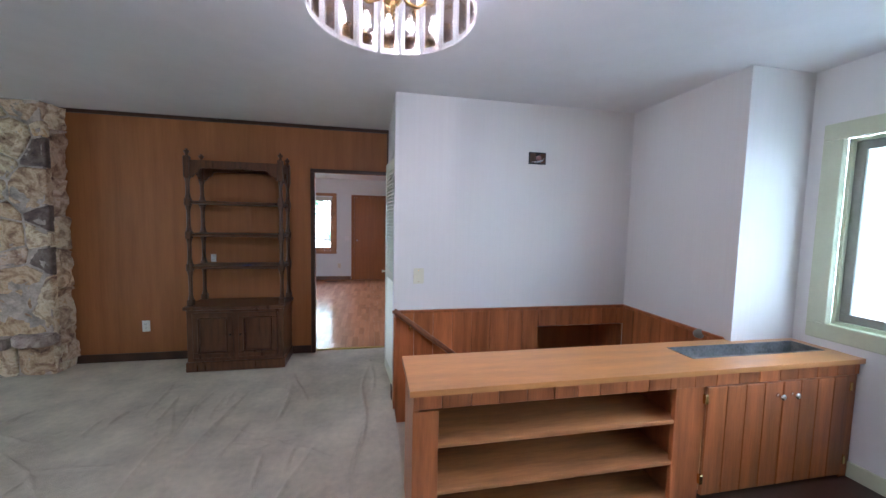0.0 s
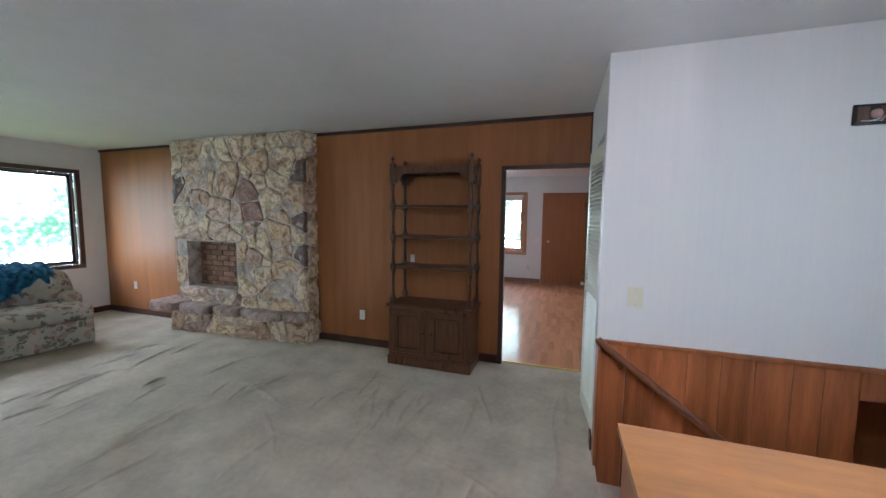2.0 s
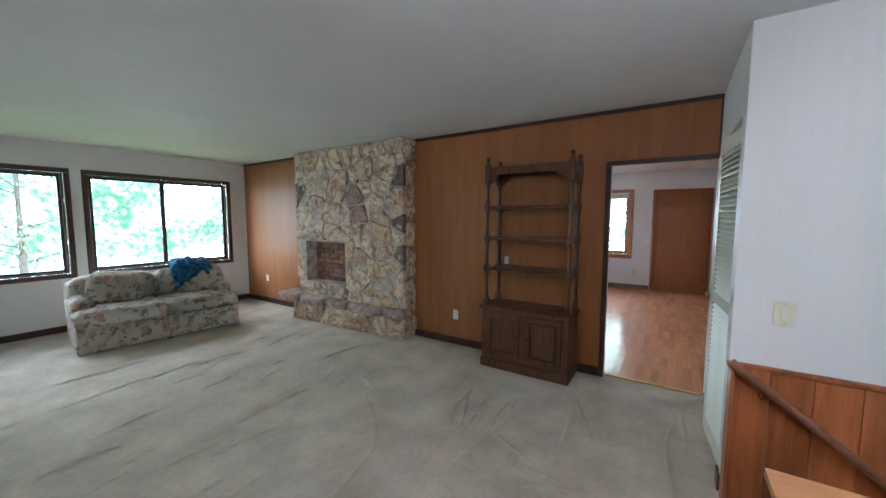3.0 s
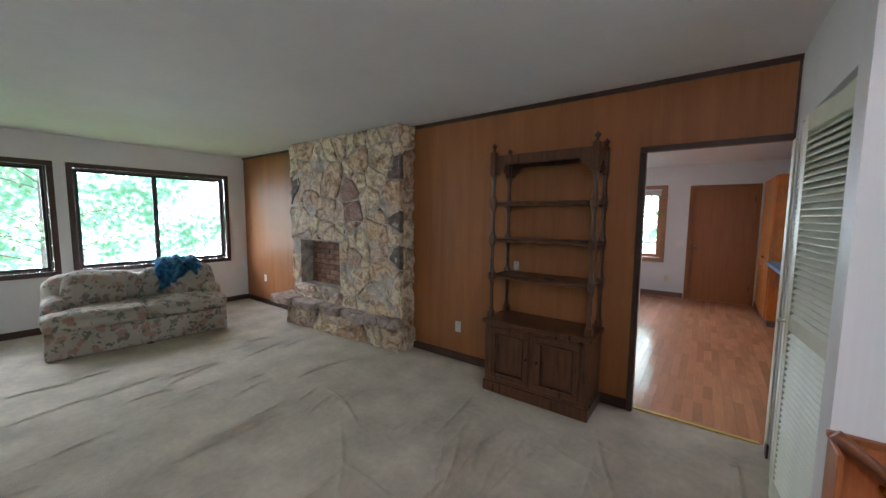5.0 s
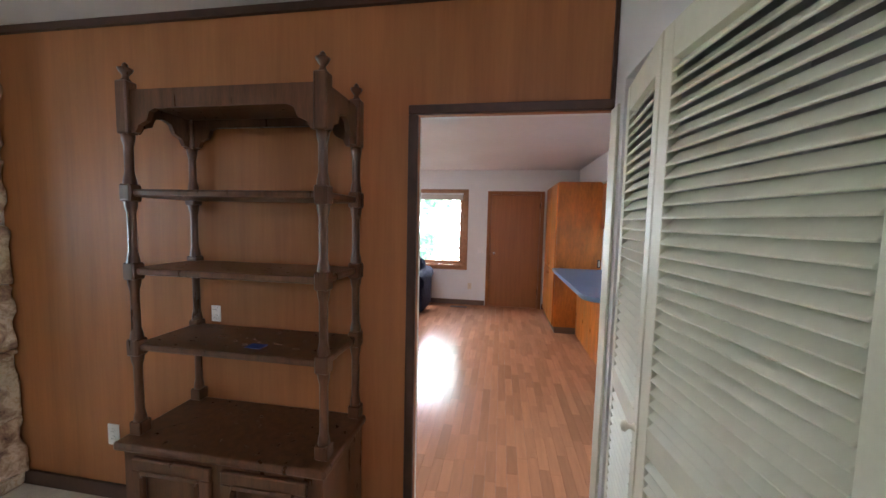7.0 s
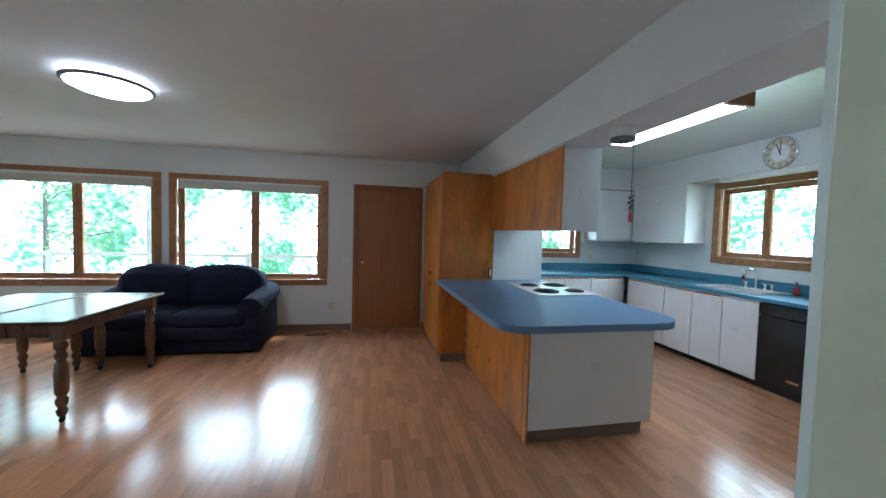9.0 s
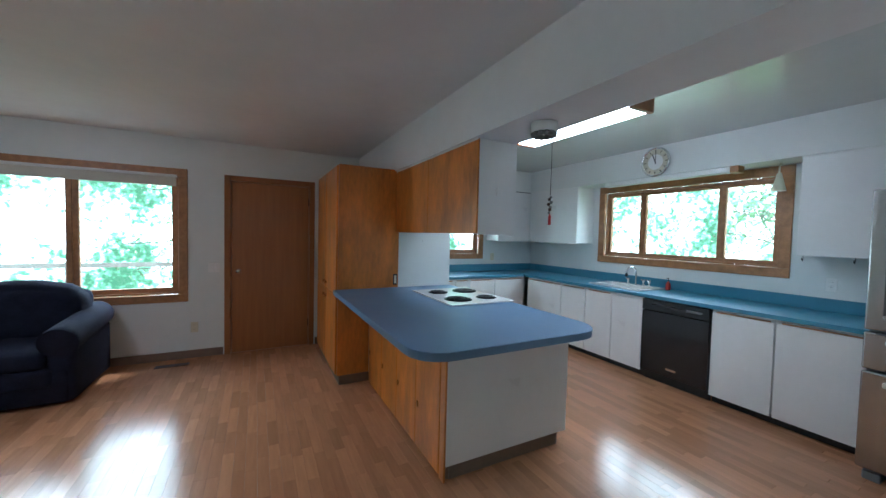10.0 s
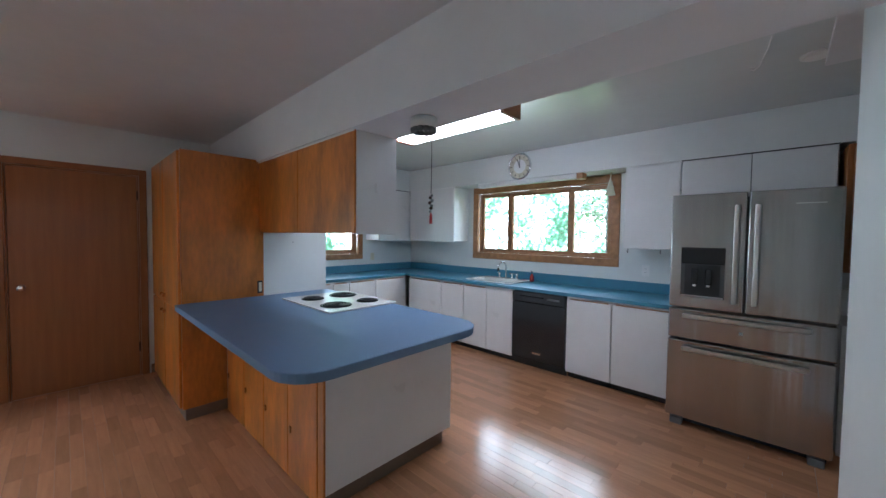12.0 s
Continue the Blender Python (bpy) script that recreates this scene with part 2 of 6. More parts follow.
CREAMS = [(0.46, (0.13, 0.08, 0.065)), (0.57, (0.36, 0.25, 0.19)), (0.66, (0.55, 0.44, 0.32)), (0.75, (0.76, 0.69, 0.57)), (0.87, (0.56, 0.38, 0.21))]
TINTS = [(0.0, (1.0, 0.95, 0.84)), (0.4, (1.0, 0.93, 0.78)), (0.55, (0.88, 0.76, 0.74)), (0.75, (0.86, 0.70, 0.52)), (0.9, (0.66, 0.48, 0.42)), (1.0, (0.72, 0.64, 0.66))]
STONE = stone_mat("quartzite_stone", CREAMS, TINTS)
MAROON = stone_mat("maroon_stone", [(0.45, (0.20, 0.10, 0.08)), (0.65, (0.32, 0.17, 0.13)), (0.85, (0.44, 0.30, 0.25))], [(0.0, (1, 1, 1)), (1.0, (0.9, 0.9, 0.9))])
DARKSTONE = stone_mat("dark_slate_stone", [(0.45, (0.07, 0.05, 0.045)), (0.65, (0.16, 0.11, 0.09)), (0.85, (0.26, 0.20, 0.17))], [(0.0, (1, 1, 1)), (1.0, (0.9, 0.85, 0.85))])
LEDGE = stone_mat("hearth_ledge_stone", [(0.42, (0.11, 0.075, 0.065)), (0.56, (0.26, 0.185, 0.15)), (0.68, (0.40, 0.31, 0.27)), (0.84, (0.56, 0.46, 0.38))], [(0.0, (1, 1, 1)), (1.0, (0.85, 0.75, 0.72))])



# ---------- building helpers ----------
def box(bm, x0, x1, y0, y1, z0, z1, bevel=0.0, seg=1):
    r = bmesh.ops.create_cube(bm, size=1)
    vs = r["verts"]
    for v in vs:
        v.co = Vector((x0 + (v.co.x + 0.5) * (x1 - x0), y0 + (v.co.y + 0.5) * (y1 - y0), z0 + (v.co.z + 0.5) * (z1 - z0)))
    if bevel:
        es = list({e for v in vs for e in v.link_edges})
        bmesh.ops.bevel(bm, geom=es, offset=bevel, segments=seg, affect="EDGES", profile=0.5)
    return bm


def B(*a, **k):
    return box(bmesh.new(), *a, **k)


def lathe(bm, profile, n=20, at=(0, 0, 0), turn=None, caps=True):
    """A turned solid: (radius, height) pairs from bottom to top."""
    rings = []
    m = Matrix.Translation(at) @ (turn or Matrix())
    for r, z in profile:
        rings.append([bm.verts.new(m @ Vector((r * math.cos(math.tau * i / n), r * math.sin(math.tau * i / n), z))) for i in range(n)])
    for a, b in zip(rings, rings[1:]):
        for i in range(n):
            f = bm.faces.new((a[i], a[(i + 1) % n], b[(i + 1) % n], b[i]))
            f.smooth = True
    if caps:
        bm.faces.new(list(reversed(rings[0])))
        bm.faces.new(rings[-1])
    return bm


def tube(bm, pts, r, n=10):
    """A round bar along points."""
    pts = [Vector(p) for p in pts]
    rings = []
    for i, p in enumerate(pts):
        d = (pts[min(i + 1, len(pts) - 1)] - pts[max(i - 1, 0)]).normalized()
        q = d.to_track_quat("Z", "Y")
        rings.append([bm.verts.new(p + q @ Vector((r * math.cos(math.tau * k / n), r * math.sin(math.tau * k / n), 0))) for k in range(n)])
    for a, b in zip(rings, rings[1:]):
        for k in range(n):
            f = bm.faces.new((a[k], a[(k + 1) % n], b[(k + 1) % n], b[k]))
            f.smooth = True
    bm.faces.new(list(reversed(rings[0])))
    bm.faces.new(rings[-1])
    return bm


def prism(bm, outline, axis, lo, hi):
    """A flat outline pushed along an axis; outline in the two other axes."""
    def at(u, v, w):
        return {"x": (w, u, v), "y": (u, w, v), "z": (u, v, w)}[axis]
    a = [bm.verts.new(at(u, v, lo)) for u, v in outline]
    b = [bm.verts.new(at(u, v, hi)) for u, v in outline]
    bm.faces.new(list(reversed(a)))
    bm.faces.new(b)
    n = len(a)
    for i in range(n):
        bm.faces.new((a[i], a[(i + 1) % n], b[(i + 1) % n], b[i]))
    bmesh.ops.recalc_face_normals(bm, faces=bm.faces)
    return bm


def mesh_of(name, bm, material):
    bmesh.ops.recalc_face_normals(bm, faces=bm.faces)
    me = bpy.data.meshes.new(name)
    bm.to_mesh(me)
    bm.free()
    me.materials.append(material)
    return me


def part(name, bm, material, parent, label=""):
    ob = new(name, mesh_of(name, bm, material))
    ob.parent = parent
    return tagged(ob, label)


def solid(name, bm, material, label, category, kind="", group=""):
    return tagged(new(name, mesh_of(name, bm, material)), label, category, group, kind)


def thing(name, m, label, category, group="", kind=""):
    ob = new(name)
    ob.matrix_basis = m
    return tagged(ob, label, category, group, kind)


def structure(name, bm, material, label):
    return solid(name, bm, material, label, name.split("_")[0], "structure")


def wall_with_holes(axis, lo, hi, u0, u1, z0, z1, holes):
    """A wall slab across an axis, with rectangular openings (u0, u1, z0, z1) right through."""
    bm = bmesh.new()
    us = sorted({u0, u1, *[h[0] for h in holes], *[h[1] for h in holes]})
    for a, b in zip(us, us[1:]):
        mid = (a + b) / 2
        spans = sorted((h[2], h[3]) for h in holes if h[0] < mid < h[1])
        z = z0
        for s, e in spans + [(z1, z1)]:
            if s > z + 1e-4:
                if axis == "y":
                    box(bm, a, b, lo, hi, z, s)
                else:
                    box(bm, lo, hi, a, b, z, s)
            z = max(z, e)
    bmesh.ops.remove_doubles(bm, verts=bm.verts, dist=1e-4)
    return bm


H = 2.48        # ceiling
YP = 4.08       # panelled wall
YK = 9.125      # kitchen's far wall
XL = -6.5       # living room's window wall
XR = 4.45       # kitchen's sink wall
XW = 0.49       # hall side wall

# ---------- structure ----------
x0, x1, y0, y1 = XL, 3.1, -3.4, YP + 0.06
xs = np.concatenate([np.linspace(x0, -4.6, 60)[:-1], np.linspace(-4.6, 0.5, 470)[:-1], np.linspace(0.5, x1, 30)])
ys = np.concatenate([np.linspace(y0, 0.0, 50)[:-1], np.linspace(0.0, 3.7, 340)[:-1], np.linspace(3.7, y1, 12)])
nx, ny = len(xs) - 1, len(ys) - 1
gx, gy = np.meshgrid(xs, ys)
gz = 0.003 * np.sin(gx * 2.3 + 0.6 * np.sin(gy * 2.9)) * np.sin(gy * 1.9 + np.sin(gx * 1.7))
gz += 0.001 * np.sin(gx * 9.1 + 2 * np.sin(gy * 5.3)) * np.sin(gy * 8.3 + 2 * np.sin(gx * 4.1))
ridges = [(0.25, 2.7, 1.54, 1.1, 0.020), (0.33, 3.4, 1.49, 0.4, 0.024)]
for i in range(95):
    ridges.append((random.uniform(-4.4, 0.1), random.uniform(0.1, 3.3), random.gauss(1.62, 0.14), random.uniform(0.10, 0.42), random.uniform(0.011, 0.024)))
for i in range(16):
    ridges.append((random.uniform(-2.3, -0.2), random.uniform(2.2, 3.5), random.gauss(-0.2, 0.5), random.uniform(0.12, 0.4), random.uniform(0.008, 0.018)))
for cx, cy, ang, ln, h in ridges:
    u = (gx - cx) * math.cos(ang) + (gy - cy) * math.sin(ang)
    w = -(gx - cx) * math.sin(ang) + (gy - cy) * math.cos(ang) + 0.03 * np.sin(u * 5 + cx * 9)
    gz += h * (np.exp(-np.abs(w / 0.011) ** 1.6)) * np.clip(1 - (u / ln) ** 2, 0, 1)
keep = ~((gx[:-1, :-1] > 0.49) & (gy[:-1, :-1] > 1.53))
idx = np.arange((nx + 1) * (ny + 1)).reshape(ny + 1, nx + 1)
quads = np.stack([idx[:-1, :-1], idx[:-1, 1:], idx[1:, 1:], idx[1:, :-1]], axis=-1)[keep]
me = bpy.data.meshes.new("floor_carpet")
me.from_pydata(np.stack([gx, gy, gz], axis=-1).reshape(-1, 3).tolist(), [], quads.tolist())
me.materials.append(CARPET)
me.shade_smooth()
tagged(new("floor_carpet", me), "worn beige wall-to-wall carpet with loose wrinkles", "floor", kind="structure")
structure("floor_slab", B(XL - 0.1, 0.5, -3.4, YP + 0.06, -0.14, -0.03), MORTAR, "subfloor slab under the carpet")
structure("floor_entry", B(1.2, 3.1, 0.35, 1.55, 0.012, 0.026), DARKTILE, "dark red tile entry floor beside the planter")

bm = B(XL - 0.15, XW + 0.1, -3.5, YP + 0.05, H, H + 0.12)
box(bm, XW + 0.1, 3.25, -3.5, 4.2, H, H + 0.12)
structure("ceiling_living", bm, CEIL, "off-white painted living room ceiling")
structure("ceiling_kitchen", B(-5.05, 1.38, YP + 0.05, YK + 0.15, H, H + 0.12), CEIL, "off-white painted dining side ceiling")
structure("ceiling_kitchen_work", B(1.38, XR + 0.15, YP + 0.05, YK + 0.15, 2.52, 2.62), KCEIL, "glossy white ceiling over the kitchen work area")

W1 = (1.90, 3.81, 0.71, 2.15)
W2 = (-0.12, 1.79, 0.71, 2.15)
structure("wall_west", wall_with_holes("x", XL - 0.15, XL, -3.5, YP, -0.1, H, [W1, W2]), WALL, "white painted living room window wall")
structure("wall_south", B(XL - 0.15, 3.25, -3.5, -3.4, -0.1, H), WALL, "plain white painted wall behind the walker")
W6 = (-0.60, 1.76, 0.80, 2.13)
structure("wall_east", wall_with_holes("x", 3.1, 3.25, -3.4, 1.84, -0.1, H, [W6]), WALL, "white painted entry wall")
structure("wall_pier", B(2.6, 3.25, 1.84, 2.97, -2.7, H), WALLPAPER, "pale papered pier beside the stairwell")
NICHE = (1.75, 2.6, -0.4, 0.58)
structure("wall_stair", wall_with_holes("y", 2.85, 2.97, XW, 2.6, -2.7, H, [NICHE]), WALLPAPER, "pale papered wall above the stairwell")
structure("wall_niche", wall_with_holes("y", 3.3, 3.36, 1.6, 2.7, -0.5, 0.7, []), PANEL, "dark wooden back of the niche beside the stairs")
structure("wall_closet", wall_with_holes("x", XW, XW + 0.09, 2.97, YP, -0.1, H, [(2.99, 3.96, -0.1, 2.06)]), WALL, "white painted wall round the hall closet")
structure("wall_closet_back", B(1.15, 1.2, 2.97, YP, -0.1, H), WALL, "inside of the hall closet")
structure("floor_closet", B(0.5, 1.15, 2.97, YP, -0.12, 0.0), CARPET, "carpeted closet floor")
OPEN = (-0.295, XW, -0.1, 1.985)
structure("wall_panelled", wall_with_holes("y", YP, YP + 0.03, XL, XW, -0.1, H, [OPEN]), PANEL, "brown wood-panelled living room wall")
structure("wall_kitchen_south", wall_with_holes("y", YP + 0.03, YP + 0.06, -5.05, 2.45, -0.1, H, [(OPEN[0], 0.56, OPEN[2], OPEN[3])]), KWALL, "white painted kitchen wall with the hall opening")
structure("wall_kitchen_south_core", B(0.56, 2.45, YP, YP + 0.03, -0.1, H), KWALL, "core of the white painted kitchen wall")
structure("wall_kitchen_west", B(-5.05, -4.9, YP + 0.06, YK, -0.1, H), KWALL, "white painted dining room wall")
W3 = (-2.53, -0.54, 0.65, 2.13)
W4 = (-4.61, -2.62, 0.65, 2.13)
W5 = (2.55, 3.43, 1.10, 2.0)
structure("wall_kitchen_north", wall_with_holes("y", YK, YK + 0.15, -5.05, XR + 0.15, -0.1, H, [W3, W4, W5, (-0.13, 0.75, -0.1, 2.045)]), KWALL, "white painted kitchen wall with windows and a door")
W7 = (5.65, 7.71, 1.15, 2.185)
structure("wall_kitchen_east", wall_with_holes("x", XR, XR + 0.15, 2.975, YK, -0.1, 2.52, [W7]), KWALL, "white painted wall over the kitchen sink")
structure("wall_pantry", B(2.37, XR, 3.37, 3.42, -0.1, 2.52), KWALL, "white painted wall past the refrigerator")
structure("wall_pantry_west", B(2.37, 2.45, 3.42, YP, -0.1, 2.52), KWALL, "white painted wall end past the refrigerator")
structure("ceiling_pantry", B(2.45, XR, 2.975, YP + 0.05, 2.52, 2.62), KCEIL, "white ceiling past the refrigerator")
structure("beam", B(1.38, 1.71, YP + 0.06, YK, 2.10, 2.52), CEIL, "boxed white ceiling beam above the peninsula")
structure("soffit", B(4.12, XR, 3.42, YK, 2.19, 2.52), KWALL, "boxed white soffit above the wall cabinets")
structure("soffit_north", B(1.71, 4.12, YK - 0.33, YK, 2.19, 2.52), KWALL, "boxed white soffit above the corner cabinets")

# trims that belong to the shell
structure("trim_crown", B(XL, XW, YP - 0.02, YP, H - 0.035, H), TRIMDARK, "dark brown strip along the panelled wall's top")
for a, b in ((XL, -4.66), (-2.57, -0.34)):
    structure("baseboard_panelled", B(a, b, YP - 0.014, YP, 0, 0.085, bevel=0.003), TRIMDARK, "dark brown baseboard on the panelled wall")
structure("baseboard_west", B(XL, XL + 0.014, -3.4, YP - 0.015, 0, 0.085, bevel=0.003), TRIMDARK, "dark brown baseboard on the window wall")
structure("trim_corner", B(XW - 0.016, XW - 0.002, YP - 0.016, YP, 1.99, H - 0.036), TRIMDARK, "dark brown corner strip beside the hall opening")
structure("baseboard_hall", B(XW - 0.013, XW, 2.87, 2.98, 0, 0.09, bevel=0.003), TRIMDARK, "dark brown baseboard on the hall corner")
structure("baseboard_hall_end", B(XW - 0.013, XW, 3.97, YP - 0.04, 0, 0.09, bevel=0.003), TRIMDARK, "dark brown baseboard scrap by the opening")
structure("baseboard_entry", B(3.086, 3.1, -3.4, 1.5, 0.02, 0.12, bevel=0.004), GREENTRIM, "pale green painted baseboard in the entry")
for a, b in ((-4.9, -0.2), (0.825, 2.0)):
    structure("baseboard_kitchen", B(a, b, YK - 0.01, YK, 0, 0.09, bevel=0.003), KICK, "brown vinyl baseboard in the dining room")
structure("trim_opening_left", B(-0.337, -0.296, YP - 0.018, YP + 0.062, 0, 1.985, bevel=0.003), TRIMDARK, "dark brown casing of the hall opening")
structure("trim_opening_top", B(-0.337, XW - 0.002, YP - 0.018, YP + 0.062, 1.987, 2.025, bevel=0.003), TRIMDARK, "dark brown head casing of the hall opening")
structure("trim_opening_right", B(XW - 0.012, XW - 0.001, YP - 0.085, YP - 0.001, 0, 1.985, bevel=0.002), CREAM, "chipped cream jamb of the hall opening")
structure("trim_tack_strip", B(-0.295, XW - 0.03, YP + 0.045, YP + 0.075, 0.001, 0.011), mat("yellow_tack_strip", (0.62, 0.43, 0.08), 0.6), "yellow carpet tack strip at the threshold")
structure("floor_base", B(-4.9, XR, YP + 0.06, YK, -0.08, -0.006), MORTAR, "subfloor under the laminate")
structure("floor_base_pantry", B(2.45, XR, 2.975, YP + 0.06, -0.08, -0.001), LAMINATE, "wood laminate past the refrigerator")


# ---------- windows and doors ----------
def window(name, m, w, h, mat_frame, mat_casing, casing, bars, label, blind=0.0, depth=0.15, sash=0.045, stool=0.0):
    """A window seen from indoors: local x along the wall, y outward, z up from the opening's foot. bars: the mullions' places."""
    win = thing(name, m, label, "window", kind="structure")
    for a, b, c, d in ((0, w, 0, casing), (0, w, h - casing, h), (0, casing, casing, h - casing), (w - casing, w, casing, h - casing)):
        part("casing", B(a, b, -0.018, 0.03, c, d, bevel=0.006, seg=2), mat_casing, win)
    i = casing
    for a, b, c, d in ((i, w - i, i, i + 0.02), (i, w - i, h - i - 0.02, h - i), (i, i + 0.02, i, h - i), (w - i - 0.02, w - i, i, h - i)):
        part("jamb", B(a, b, 0.0301, depth, c, d), mat_casing, win)
    i += 0.02
    xs = [i, *bars, w - i]
    for k, (a, b) in enumerate(zip(xs, xs[1:])):
        s = sash
        y0 = 0.055 + 0.012 * (k % 2)
        bm = bmesh.new()
        for p, q, c, d in ((a, b, i, i + s), (a, b, h - i - s, h - i), (a, a + s, i + s, h - i - s), (b - s, b, i + s, h - i - s)):
            box(bm, p, q, y0, y0 + 0.04, c, d, bevel=0.003)
        f = part("sash", bm, mat_frame, win)
        g = part("pane", B(a + s, b - s, y0 + 0.016, y0 + 0.022, i + s, h - i - s), FROST if "frosted" in label else GLASS, f)
        g.visible_shadow = False
    if stool:
        part("window_sill", B(-0.01, w + 0.01, -stool, 0.0, -0.02, 0.012, bevel=0.005), mat_casing, win)
    if blind:
        part("blind", B(casing + 0.02, w - casing - 0.02, -0.012, 0.02, h - casing - blind, h - casing - 0.012, bevel=0.008, seg=2), BLIND, win, "rolled cream blind")
        part("headrail", B(casing + 0.01, w - casing - 0.01, -0.022, 0.02, h - casing - 0.012, h - casing + 0.016, bevel=0.004), WHITEPL, win)
    return win


WALNUTFRAME = mat("dark_walnut_window_wood", (0.075, 0.032, 0.016), 0.4, vary=0.2, scale=6)
DARKSASH = mat("bronze_sash", (0.03, 0.025, 0.02), 0.4, 0.3, vary=0.1)
west = Matrix.Rotation(radians(90), 4, "Z")
for nm, (a, b, c, d) in (("window_1", W1), ("window_2", W2)):
    window(nm, Matrix.Translation((XL, a, c)) @ west, b - a, d - c, DARKSASH, WALNUTFRAME, 0.06, [0.92], "large sliding window in a dark walnut frame", sash=0.03)
for nm, (a, b, c, d) in (("window_3", W3), ("window_4", W4)):
    window(nm, pose(a, YK, c), b - a, d - c, OAK, OAK, 0.085, [1.02], "oak-framed sliding window with a rolled blind", blind=0.11, sash=0.05)
a, b, c, d = W5
window("window_5", pose(a, YK, c), b - a, d - c, OAK, OAK, 0.08, [], "small oak-framed window over the counter")
a, b, c, d = W7
window("window_6", Matrix.Translation((XR, b, c)) @ Matrix.Rotation(radians(-90), 4, "Z"), b - a, d - c, OAK, OAK, 0.09, [0.60, 1.47], "three-part oak-framed window over the sink", sash=0.04)
a, b, c, d = W6
window("window_7", Matrix.Translation((3.1, b, c)) @ Matrix.Rotation(radians(-90), 4, "Z"), b - a, d - c, ALU, GREENTRIM, 0.10, [], "frosted entry window in a pale green casing", sash=0.05)

door = thing("door_1", pose(-0.13, YK, 0), "closed flush mahogany door in a wooden casing", "door", kind="structure")
part("leaf", B(0.014, 0.866, 0.012, 0.05, 0.002, 2.032, bevel=0.003), DOORWOOD, door)
for a, b, c, d in ((-0.06, 0.0, 0, 2.105), (0.88, 0.94, 0, 2.105), (0.0, 0.88, 2.045, 2.105)):
    part("casing", B(a, b, -0.016, 0.004, c, d, bevel=0.005, seg=2), DOORWOOD, door)
for a, b, c, d in ((0.012, 0.03, 0, 2.033), (0.85, 0.868, 0, 2.033), (0.03, 0.85, 2.01, 2.033)):
    part("door_stop", B(a, b, 0.051, 0.075, c, d), DOORWOOD, door)
for a, b, c, d in ((0.0, 0.012, 0, 2.045), (0.868, 0.88, 0, 2.045), (0.012, 0.868, 2.033, 2.045)):
    part("jamb", B(a, b, 0.005, 0.15, c, d), DOORWOOD, door)
part("threshold", B(0.012, 0.868, 0.0, 0.15, -0.03, 0.0015), DOORWOOD, door)
side = Matrix.Rotation(radians(90), 4, "X")
part("door_knob", lathe(bmesh.new(), [(0.03, 0.0), (0.03, 0.006), (0.012, 0.01), (0.012, 0.03), (0.026, 0.045), (0.028, 0.058), (0.02, 0.068), (0.004, 0.07)], 20, (0.085, 0.012, 0.98), side), CHROME, door, "round chrome door knob")
for z in (0.25, 1.8):
    part("hinge", tube(bmesh.new(), [(0.867, 0.004, z), (0.867, 0.004, z + 0.09)], 0.007), TRIMDARK, door)


